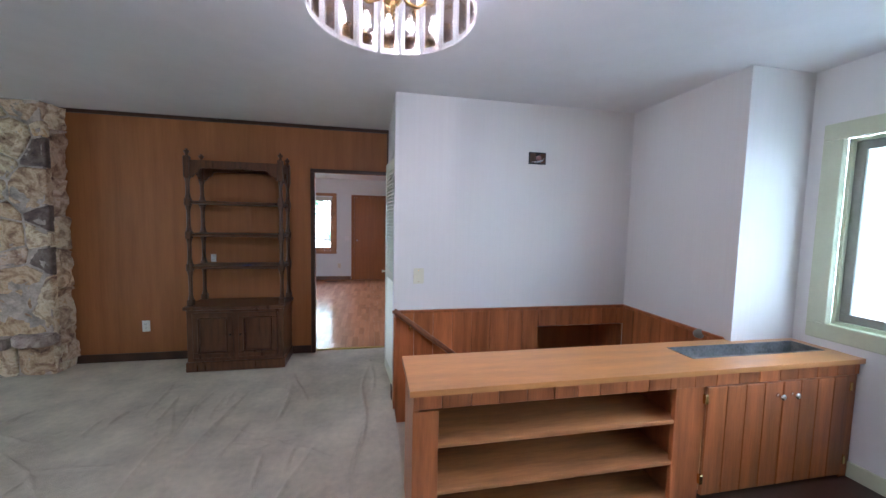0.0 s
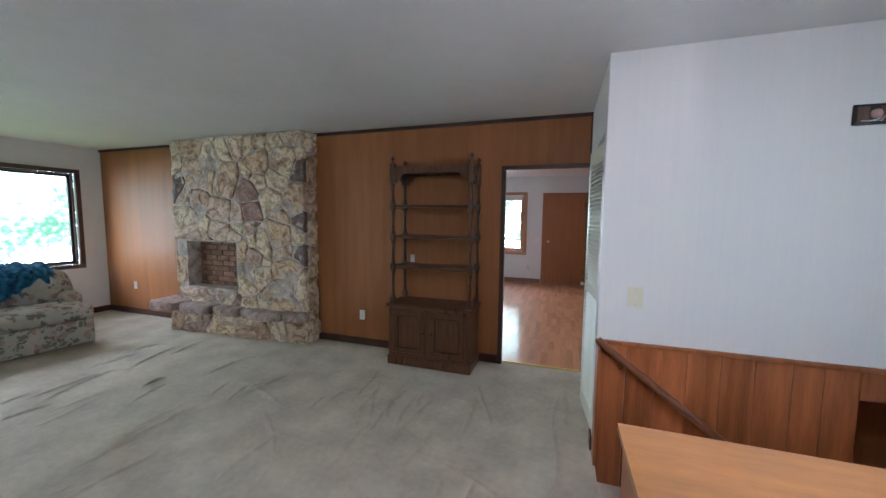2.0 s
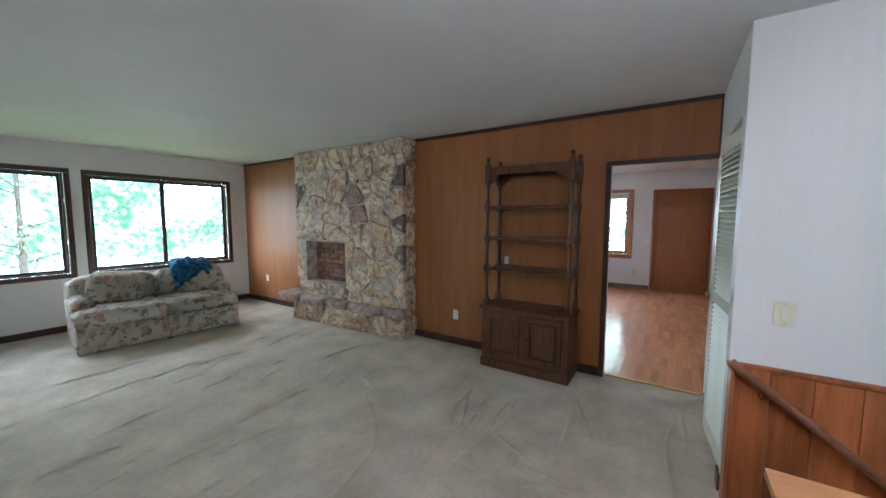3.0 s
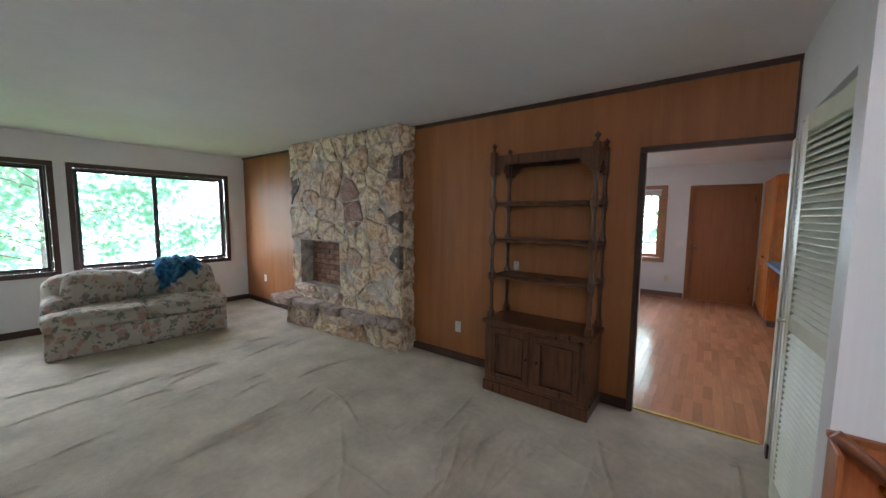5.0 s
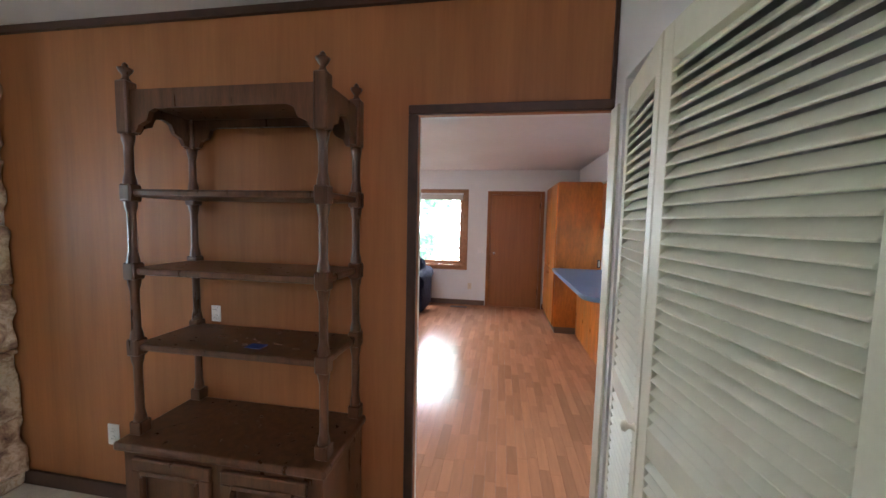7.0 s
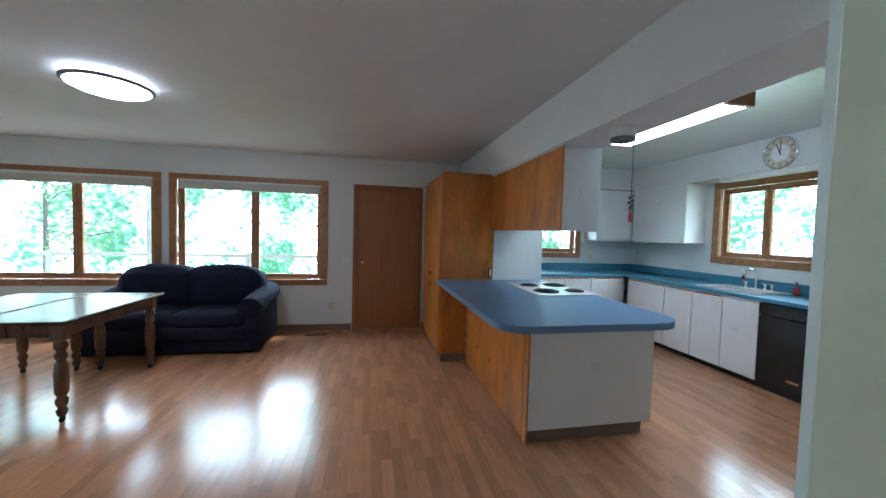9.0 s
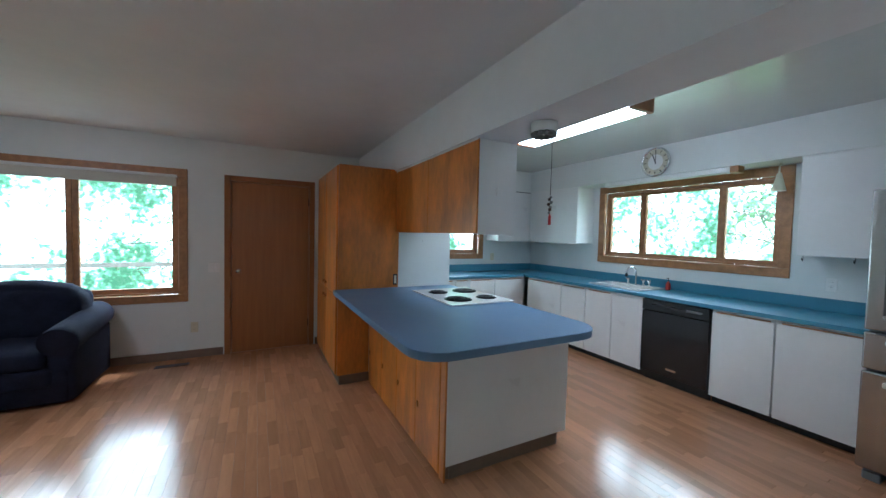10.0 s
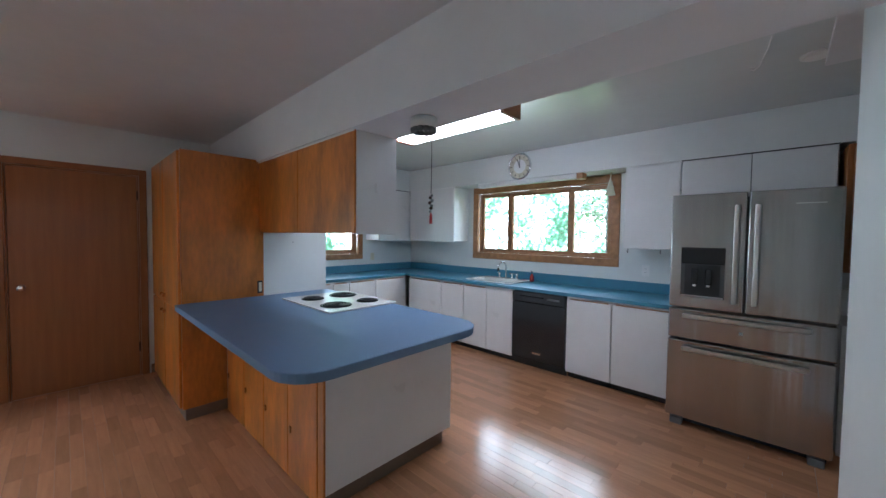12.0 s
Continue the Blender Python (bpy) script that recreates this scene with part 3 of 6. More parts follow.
# ---------- bookcase ----------
def bookcase():
    t = thing("bookcase", pose(-1.40, 3.697, 0), "tall dark-stained open bookcase with turned posts and cupboard doors", "bookcase")
    w, d = 0.858, 0.375
    part("plinth", B(-0.012, w + 0.012, -0.012, d, 0, 0.095, bevel=0.008, seg=2), DARKWOOD, t)
    part("body", B(0, w, 0.004, d, 0.095, 0.60, bevel=0.003), DARKWOOD, t)
    part("top_board", B(-0.022, w + 0.022, -0.022, d, 0.60, 0.635, bevel=0.01, seg=2), DARKWOOD, t)
    for k, x0 in enumerate((0.055, 0.452)):
        x1 = x0 + 0.350
        bm = bmesh.new()
        for a, b, c, e in ((x0, x1, 0.135, 0.185), (x0, x1, 0.525, 0.575), (x0, x0 + 0.05, 0.185, 0.525), (x1 - 0.05, x1, 0.185, 0.525)):
            box(bm, a, b, -0.016, 0.004, c, e, bevel=0.004)
        dr = part("door", bm, DARKWOOD, t)
        part("raised_panel", B(x0 + 0.06, x1 - 0.06, -0.006, 0.003, 0.195, 0.515, bevel=0.005), DARKWOOD, dr)
        bm = bmesh.new()
        for a, b, c, e in ((x0 + 0.045, x1 - 0.045, 0.18, 0.195), (x0 + 0.045, x1 - 0.045, 0.515, 0.53), (x0 + 0.045, x0 + 0.06, 0.195, 0.515), (x1 - 0.06, x1 - 0.045, 0.195, 0.515)):
            box(bm, a, b, -0.030, 0.0, c, e, bevel=0.008)
        part("moulding", bm, DARKWOOD, dr)
        kx = x1 - 0.022 if k == 0 else x0 + 0.022
        part("handle", lathe(bmesh.new(), [(0.012, 0), (0.006, 0.008), (0.011, 0.018), (0.004, 0.024)], 12, (kx, -0.012, 0.36), side), BLACKMATT, dr, "small dark pull")
    levels = (1.0, 1.31, 1.62)
    for z in levels:
        part("shelf", B(0.012, w - 0.012, 0.045, d - 0.012, z - 0.014, z + 0.014, bevel=0.008, seg=2), DARKWOOD, t)
    for x in (0.022, w - 0.022):
        for y in (0.057, d - 0.026):
            bm = bmesh.new()
            s = 0.026
            prof = []
            stops = (0.69, *levels, 1.88)
            for a, b in zip(stops, stops[1:]):
                lo, hi = (a if a == 0.69 else a + 0.035), (b - 0.035)
                prof += [(0.024, lo), (0.022, lo + 0.02), (0.0165, lo + 0.045), (0.0165, hi - 0.045), (0.022, hi - 0.02), (0.024, hi)]
            lathe(bm, prof, 8, (x, y, 0), Matrix.Rotation(radians(22.5), 4, "Z"))
            post = part("post", bm, DARKWOOD, t)
            part("block", B(x - s, x + s, y - s, y + s, 0.636, 0.69, bevel=0.003), DARKWOOD, post)
            for z in levels:
                part("block", B(x - s, x + s, y - s, y + s, z - 0.035, z + 0.035, bevel=0.006), DARKWOOD, post)
            s -= 0.001
            part("block", B(x - s, x + s, y - s, y + s, 1.845, 2.045, bevel=0.005), DARKWOOD, post)
            part("finial", lathe(bmesh.new(), [(0.02, 2.045), (0.012, 2.056), (0.010, 2.066), (0.022, 2.082), (0.026, 2.092), (0.012, 2.098), (0.010, 2.108), (0.002, 2.116)], 14, (x, y, 0)), DARKWOOD, post)

    def arch(u0, u1):
        pts = [(u0, 2.012), (u1, 2.012), (u1, 1.85)]
        pts += [(u1 - 0.02, 1.853), (u1 - 0.035, 1.88), (u1 - 0.07, 1.895), (u1 - 0.085, 1.93), (u1 - 0.11, 1.94)]
        return pts + [(u0 + (u1 - u), z) for u, z in reversed(pts[3:])] + [(u0, 1.85)]
    for y in (0.050, d - 0.036):
        part("apron", prism(bmesh.new(), arch(0.046, w - 0.046), "y", y, y + 0.02), DARKWOOD, t)
    for x in (0.01, w - 0.03):
        part("apron", prism(bmesh.new(), arch(0.081, d - 0.05), "x", x, x + 0.02), DARKWOOD, t)
    part("canopy", B(0.03, w - 0.03, 0.071, d - 0.037, 1.975, 1.99), DARKWOOD, t)
    return t


bookcase()
solid("tape_scrap", B(-0.93, -0.86, 3.80, 3.85, 1.0145, 1.0155), mat("blue_tape", (0.03, 0.10, 0.5), 0.6), "scrap of blue masking tape on the shelf", "tape")


# ---------- fireplace ----------
def clip_poly(poly, px, py, nx_, ny_):
    out = []
    for i, p in enumerate(poly):
        q = poly[(i + 1) % len(poly)]
        a, b = (p[0] - px) * nx_ + (p[1] - py) * ny_, (q[0] - px) * nx_ + (q[1] - py) * ny_
        if a <= 0:
            out.append(p)
        if a * b < 0:
            k = a / (a - b)
            out.append((p[0] + (q[0] - p[0]) * k, p[1] + (q[1] - p[1]) * k))
    return out


def stones(w, h, cell, rng, hole=None, gap=0.004, squash=1.0):
    """Irregular stone outlines that fill a rectangle, round an optional hole."""
    sites = []
    cols, rows = max(1, round(w / cell)), max(1, round(h / (cell * squash)))
    for i in range(cols):
        for j in range(rows):
            if rng.random() < 0.34 and cols > 3:
                continue
            sites.append(((i + 0.5 + rng.uniform(-0.46, 0.46) + 0.25 * (j % 2)) * w / cols, (j + 0.5 + rng.uniform(-0.46, 0.46)) * h / rows))
    weight = {s: rng.uniform(-0.75, 0.75) * cell * cell for s in sites}
    for s in sites:
        poly = [(0, 0), (w, 0), (w, h), (0, h)]
        for o in sites:
            if o is not s and abs(o[0] - s[0]) < 3 * cell and abs(o[1] - s[1]) < 3 * cell:
                dx, dy = o[0] - s[0], o[1] - s[1]
                ln = math.hypot(dx, dy)
                k = (ln * ln + weight[s] - weight[o]) / (2 * ln) - gap / 2
                poly = clip_poly(poly, s[0] + dx / ln * k, s[1] + dy / ln * k, dx / ln, dy / ln)
        if hole:
            x0, x1, z0, z1 = hole
            outs = ((x0 - s[0], x0, 0, 1, 0), (s[0] - x1, x1, 0, -1, 0), (z0 - s[1], 0, z0, 0, 1), (s[1] - z1, 0, z1, 0, -1))
            best = max(outs)
            if best[0] < 0.02:
                inside = [p for p in poly if x0 < p[0] < x1 and z0 < p[1] < z1]
                if len(inside) == len(poly):
                    continue
            if any(x0 - 0.0 < p[0] < x1 and z0 < p[1] < z1 for p in poly) or best[0] < 0.05:
                poly = clip_poly(poly, *best[1:])
        if len(poly) > 2:
            area = abs(sum(poly[i][0] * poly[(i + 1) % len(poly)][1] - poly[(i + 1) % len(poly)][0] * poly[i][1] for i in range(len(poly)))) / 2
            if area > 0.0012:
                yield poly


def stone_piece(poly, rng, depth, at):
    """One rough stone: outline at the joint, a shoulder, and a broken face. at() maps (u, v, out) to the world."""
    bm = bmesh.new()
    fine = []
    for i, p in enumerate(poly):
        q = poly[(i + 1) % len(poly)]
        ln = math.hypot(q[0] - p[0], q[1] - p[1])
        k = max(1, round(ln / 0.03))
        fine += [(p[0] + (q[0] - p[0]) * j / k, p[1] + (q[1] - p[1]) * j / k) for j in range(k)]
    cx, cy = sum(p[0] for p in fine) / len(fine), sum(p[1] for p in fine) / len(fine)
    out = depth * rng.uniform(0.55, 1.25)
    tx, ty = rng.uniform(-0.07, 0.07), rng.uniform(-0.07, 0.07)
    rings = []
    seed = rng.uniform(0, 90)
    for shrink, o in ((1.0, -0.03), (1.0, out * 0.6), (0.96, out * 0.95), (0.78, out * 1.02), (0.5, out * 1.05), (0.2, out * 1.05)):
        ring = []
        for x, y in fine:
            u, v = cx + (x - cx) * shrink, cy + (y - cy) * shrink
            nz = noise.noise((u * 9 + seed, v * 9, shrink * 2))
            w = o + ((u - cx) * tx + (v - cy) * ty + 0.030 * nz + 0.012 * noise.noise((u * 31, v * 31, seed)) if o > 0 else 0)
            if 0.9 < shrink <= 1 and o > 0:
                u, v = u + 0.013 * nz, v + 0.013 * noise.noise((v * 11, u * 11, seed))
            ring.append(bm.verts.new(at(u, v, w)))
        rings.append(ring)
    for a, b in zip(rings, rings[1:]):
        for i in range(len(a)):
            bm.faces.new((a[i], a[(i + 1) % len(a)], b[(i + 1) % len(a)], b[i])).smooth = b is not rings[1]
    bm.faces.new(rings[-1])
    bm.faces.new(list(reversed(rings[0])))
    return bm


def fireplace():
    rng = random.Random(11)
    X0, X1, YF = -4.65, -2.55, 3.88
    t = thing("fireplace", pose(0, 0, 0), "floor-to-ceiling quartzite stone fireplace with a raised hearth ledge", "fireplace")
    FX0, FX1, FZ0, FZ1 = -4.47, -3.58, 0.55, 1.19
    part("core", wall_with_holes("y", YF - 0.016, YP - 0.002, X0 + 0.03, X1 - 0.03, 0, H, [(FX0 + 0.02, FX1 - 0.02, FZ0 + 0.02, FZ1 - 0.02)]), MORTAR, t, "grey mortar between the stones")
    face = list(stones(X1 - X0, H - 0.012, 0.19, rng, (FX0 - X0, FX1 - X0, FZ0, FZ1), gap=0.016, squash=1.1))
    special = {}
    for px, pz, stuff in ((-3.36, 1.72, MAROON), (-3.30, 1.46, MAROON), (-2.66, 2.05, DARKSTONE), (-2.68, 0.86, DARKSTONE), (-2.66, 1.5, DARKSTONE), (-4.5, 1.98, DARKSTONE)):
        near = min(range(len(face)), key=lambda k: sum((X0 + u - px) ** 2 + (v - pz) ** 2 for u, v in face[k]) / len(face[k]))
        special[near] = stuff
    for k, poly in enumerate(face):
        part("stone", stone_piece(poly, rng, 0.030, lambda u, v, o: (X0 + u, YF - o, v)), special.get(k, STONE), t)
    for poly in stones(YP - YF - 0.03, H - 0.012, 0.22, rng):
        part("stone", stone_piece(poly, rng, 0.04, lambda u, v, o: (X1 - 0.03 + o, YF + 0.02 + u, v)), STONE, t)
    for poly in stones(YP - YF - 0.03, H - 0.012, 0.22, rng):
        part("stone", stone_piece(poly, rng, 0.04, lambda u, v, o: (X0 + 0.03 - o, YF + 0.02 + u, v)), STONE, t)
    # firebox, built behind the wall's face
    for x, y, w, d in ((FX0 - 0.02, YF + 0.03, 0.02, 0.16), (FX1, YF + 0.03, 0.02, 0.16)):
        part("firebox_side", B(x, x + w, y, y + d, FZ0 - 0.02, FZ1 + 0.05), BRICK, t, "sooty firebrick")
    part("firebox_floor", B(FX0, FX1, YF - 0.01, YF + 0.196, FZ0 - 0.03, FZ0), BRICK, t)
    part("firebox_back", B(FX0, FX1, YF + 0.182, YF + 0.196, FZ0, FZ1 + 0.05), SOOT, t)
    part("firebox_roof", B(FX0, FX1, YF + 0.02, YF + 0.196, FZ1 + 0.02, FZ1 + 0.05), SOOT, t)
    for r in range(9):
        z = FZ0 + 0.006 + r * 0.071
        x = FX0 + 0.004 - (0.1 if r % 2 else 0)
        while x < FX1 - 0.02:
            a, b = max(x, FX0 + 0.003), min(x + 0.20, FX1 - 0.003)
            if b - a > 0.03:
                part("brick", B(a, b, YF + 0.168, YF + 0.183, z, z + 0.06, bevel=0.003), BRICK, t)
            x += 0.21
        for sx, s in ((FX0, 1), (FX1, -1)):
            for y in (0.04 + 0.06 * (r % 2),):
                xa, xb = sorted((sx, sx + s * 0.012))
                part("brick", B(xa, xb, YF + y, YF + min(y + 0.15, 0.165), z, z + 0.06, bevel=0.002), BRICK, t)
    # raised hearth: stones below, thick broken slabs on top
    HY = 3.63
    run = X1 - X0 - 0.06
    part("hearth_core", prism(bmesh.new(), [(X0 + 0.06, HY + 0.10), (X1 - 0.02, HY + 0.21), (X1 - 0.02, YF), (X0 + 0.06, YF)], "z", 0, 0.27), MORTAR, t)
    for poly in stones(run, 0.27, 0.22, rng, gap=0.014, squash=0.8):
        part("stone", stone_piece(poly, rng, 0.026, lambda u, v, o: (X0 + 0.05 + u, HY + 0.11 + 0.11 * u / run - o, v)), STONE, t)
    for poly in stones(0.12, 0.27, 0.2, rng):
        part("stone", stone_piece(poly, rng, 0.03, lambda u, v, o: (X1 - 0.03 + o, HY + 0.21 + u, v)), STONE, t)
    x = X0 - 0.24
    while x < X1 - 0.05:
        w = min(rng.uniform(0.38, 0.62), X1 + 0.02 - x)
        if X1 - (x + w) < 0.15:
            w = X1 + 0.02 - x
        front = HY + 0.15 * max(0, (x + w / 2 - X0) / (X1 - X0)) - rng.uniform(0.02, 0.07)
        pts = [(x + 0.006, YF + (0.14 if x < X0 else 0.0)), (x + 0.006, front + 0.05), (x + 0.06, front + rng.uniform(0, 0.03)), (x + w * 0.5, front + rng.uniform(-0.02, 0.02)), (x + w - 0.04, front + rng.uniform(0, 0.02)), (x + w - 0.006, front + 0.04), (x + w - 0.006, YF)]
        zt = 0.375 + rng.uniform(-0.012, 0.012)
        bm = prism(bmesh.new(), pts, "z", zt - 0.10, zt)
        bmesh.ops.bevel(bm, geom=list(bm.edges), offset=0.014, segments=2, affect="EDGES")
        bmesh.ops.triangulate(bm, faces=[f for f in bm.faces if len(f.verts) > 4])
        bmesh.ops.subdivide_edges(bm, edges=[e for e in bm.edges if e.calc_length() > 0.09], cuts=2, use_grid_fill=True)
        for v in bm.verts:
            v.co += Vector((0.012, 0.012, 0.010)) * noise.noise(v.co * 14)
        part("hearth_slab", bm, LEDGE, t)
        x += w
    return t


fireplace()


# ---------- soft seats ----------
def cushion(x0, x1, y0, y1, z0, z1, r=0.06, puff=0.03, seed=0.0):
    bm = bmesh.new()
    box(bm, x0, x1, y0, y1, z0, z1)
    bmesh.ops.subdivide_edges(bm, edges=list(bm.edges), cuts=9, use_grid_fill=True)
    c = Vector(((x0 + x1) / 2, (y0 + y1) / 2, (z0 + z1) / 2))
    hx, hy, hz = (x1 - x0) / 2, (y1 - y0) / 2, (z1 - z0) / 2
    def eased(a, h):
        k = round((a / h + 1) * 5)
        e = min(r, h * 0.9)
        steps = (-h, -h + e * 0.18, -h + e * 0.5, -h + e, -0.33 * (h - e))
        return steps[k] if k < 5 else 0.0 if k == 5 else -steps[10 - k]
    for v in bm.verts:
        p = v.co - c
        p = Vector((eased(p.x, hx), eased(p.y, hy), eased(p.z, hz)))
        q = Vector((max(-hx + r, min(hx - r, p.x)), max(-hy + r, min(hy - r, p.y)), max(-hz + min(r, hz * 0.98), min(hz - min(r, hz * 0.98), p.z))))
        d = p - q
        if d.length > 1e-6:
            d = d.normalized() * min(r, hz * 0.98)
        k = (1 - (p.x / hx) ** 2) * (1 - (p.y / hy) ** 2) * (1 - (p.z / hz) ** 2)
        e = Vector((p.x / hx, p.y / hy, p.z / hz))
        bulge = Vector((e.x * (1 - e.y ** 2) * (1 - e.z ** 2), e.y * (1 - e.x ** 2) * (1 - e.z ** 2), e.z * (1 - e.x ** 2) * (1 - e.y ** 2))) * puff
        v.co = c + q + d + bulge + Vector((0, 0, 0.006)) * noise.noise((v.co.x * 7 + seed, v.co.y * 7, v.co.z * 7))
    for f in bm.faces:
        f.smooth = True
    return bm


SOFA = pose(-5.11, 1.46, 0, 0, 0, 83.6)


def floral_sofa():
    # local x along the sofa, y towards its back
    t = thing("floral_sofa", SOFA, "cream floral two-seat sofa under the living room window", "sofa")
    w, d = 1.63, 0.92
    part("base", cushion(0.0, w, 0.02, d, 0.01, 0.30, 0.025, 0.0), FLORAL, t, "floral skirted base")
    for x0, x1 in ((0.0, w / 2 - 0.003), (w / 2 + 0.003, w)):
        part("seat_cushion", cushion(x0, x1, -0.015, 0.66, 0.285, 0.47, 0.06, 0.025, x0 * 9), FLORAL, t)
    part("back_frame", cushion(0.0, w, 0.70, d, 0.25, 0.74, 0.07, 0.01), FLORAL, t)
    for x0, x1 in ((0.03, w / 2 - 0.002), (w / 2 + 0.002, w - 0.03)):
        bm = cushion(x0, x1, 0.52, 0.78, 0.43, 0.80, 0.10, 0.03, x0 * 5)
        part("back_cushion", bm, FLORAL, t)
    for x0 in (0.0, w - 0.20):
        part("armrest", cushion(x0, x0 + 0.20, 0.22, d, 0.25, 0.585, 0.075, 0.02, x0), FLORAL, t)
    for x, tz in ((0.42, 8), (1.34, -6)):
        bm = cushion(-0.25, 0.25, -0.075, 0.075, -0.20, 0.20, 0.07, 0.03, x)
        for v in bm.verts:
            v.co.y *= 1 - 0.6 * (v.co.x / 0.27) ** 2 * (v.co.z / 0.22) ** 2
        bmesh.ops.transform(bm, matrix=pose(x, 0.50, 0.63, -22, tz, 0), verts=bm.verts)
        part("throw_pillow", bm, FLORAL, t, "matching floral pillow")
    part("foot", B(0.80, 0.86, 0.03, 0.08, 0, 0.012), BLACKMATT, t)
    return t


floral_sofa()
bm = bmesh.new()
n = 44
vs = []
for j in range(n + 1):
    for i in range(n + 1):
        u, v = i / n, j / n
        x = 0.98 + 0.48 * u + 0.05 * noise.noise((v * 4, u * 3, 2))
        y = 0.84 - 0.40 * min(v / 0.6, 1) - 0.06 * max(0, v - 0.6) + 0.03 * noise.noise((u * 5, v * 5, 1))
        z = 0.885 + 0.06 * math.sin(math.pi * min(1, v / 0.6)) - (0.30 * ((v - 0.55) / 0.45) ** 1.3 if v > 0.55 else 0)
        z += 0.045 * noise.noise((u * 5, v * 5, 5)) + 0.03 * noise.noise((u * 13, v * 13, 7)) - 0.05 * (2 * u - 1) ** 4
        y -= 0.035 * noise.noise((u * 9, v * 4, 3)) * (1 if v > 0.5 else 0)
        vs.append(bm.verts.new(SOFA @ Vector((x, y, z))))
for j in range(n):
    for i in range(n):
        k = j * (n + 1) + i
        f = bm.faces.new((vs[k], vs[k + 1], vs[k + n + 2], vs[k + n + 1]))
        f.smooth = True
bmesh.ops.solidify(bm, geom=list(bm.faces), thickness=0.025)
solid("throw_blanket", bm, BLUEKNIT, "crumpled turquoise blue knitted throw over the sofa back", "blanket")


def navy_sofa():
    t = thing("navy_sofa", pose(-3.0, 8.16, 0), "dark navy two-seat sofa with rolled arms under the windows", "sofa")
    w, d = 1.84, 0.90
    part("base", cushion(0.06, w - 0.06, 0.04, d, 0.02, 0.30, 0.03, 0.0), NAVY, t)
    part("apron", cushion(0.16, w - 0.16, 0.015, 0.10, 0.17, 0.31, 0.025, 0.01), NAVY, t)
    for x0, x1 in ((0.20, w / 2 - 0.003), (w / 2 + 0.003, w - 0.20)):
        part("seat_cushion", cushion(x0, x1, 0.03, 0.66, 0.30, 0.47, 0.055, 0.025, x0), NAVY, t)
        bm = cushion(x0 - 0.07, x1 + (0.07 if x1 > w / 2 + 0.1 else 0), 0.50, 0.80, 0.42, 0.93, 0.11, 0.04, x0)
        for v in bm.verts:
            s = abs(v.co.x - w / 2) / (w / 2)
            v.co.z -= 0.10 * max(0, s - 0.55) ** 1.5 * 3 * (1 if v.co.z > 0.7 else 0)
        part("back_cushion", bm, NAVY, t)
    part("back_frame", cushion(0.14, w - 0.14, 0.72, d, 0.25, 0.86, 0.08, 0.01), NAVY, t)
    for x0 in (0.0, w - 0.22):
        bm = cushion(x0 + 0.02, x0 + 0.20, 0.06, d - 0.02, 0.02, 0.52, 0.04, 0.01, x0)
        arm = part("armrest", bm, NAVY, t)
        roll = tube(bmesh.new(), [(x0 + 0.11, 0.02, 0.52), (x0 + 0.11, 0.06, 0.53), (x0 + 0.11, 0.5, 0.56), (x0 + 0.11, d - 0.05, 0.60)], 0.125, 24)
        part("arm_roll", roll, NAVY, arm)
    return t


navy_sofa()


# ---------- dining table, pulled apart into two halves ----------
def half_table(x0, label):
    t = thing("dining_table_half", pose(x0, 6.74, 0), label, "table", "halves of the dining table")
    w, d = 0.60, 1.22
    part("tabletop", B(0, w, 0, d, 0.722, 0.75, bevel=0.008, seg=2), GREENTABLE, t, "dark polished worn top")
    bm = bmesh.new()
    for a, b, c, e in ((0.05, w - 0.05, 0.05, 0.07), (0.05, w - 0.05, d - 0.07, d - 0.05), (0.05, 0.07, 0.07, d - 0.07), (w - 0.07, w - 0.05, 0.07, d - 0.07)):
        box(bm, a, b, c, e, 0.63, 0.722)
    part("apron", bm, DARKWOOD, t)
    for x in (0.085, w - 0.085):
        for y in (0.085, d - 0.085):
            bm = box(bmesh.new(), x - 0.04, x + 0.04, y - 0.04, y + 0.04, 0.60, 0.722, bevel=0.004)
            lathe(bm, [(0.02, 0.045), (0.028, 0.06), (0.034, 0.09), (0.022, 0.11), (0.036, 0.14), (0.038, 0.17), (0.024, 0.19), (0.040, 0.22), (0.043, 0.36), (0.038, 0.43), (0.024, 0.455), (0.037, 0.475), (0.037, 0.50), (0.024, 0.52), (0.04, 0.55), (0.04, 0.602)], 16, (x, y, 0))
            leg = part("leg", bm, TABLELEG, t)
            part("caster", lathe(bmesh.new(), [(0.018, -0.012), (0.021, -0.008), (0.021, 0.008), (0.018, 0.012)], 14, (x, y, 0.0215), Matrix.Rotation(radians(90), 4, "Y")), BLACKMATT, leg)
    return t


TABLELEG = mat("turned_walnut_leg", (0.13, 0.055, 0.024), 0.3, vary=0.25, scale=8, coat=0.2)
half_table(-2.61, "half of a dark wooden extension table on turned legs")
half_table(-3.24, "other half of the pulled-apart wooden extension table")


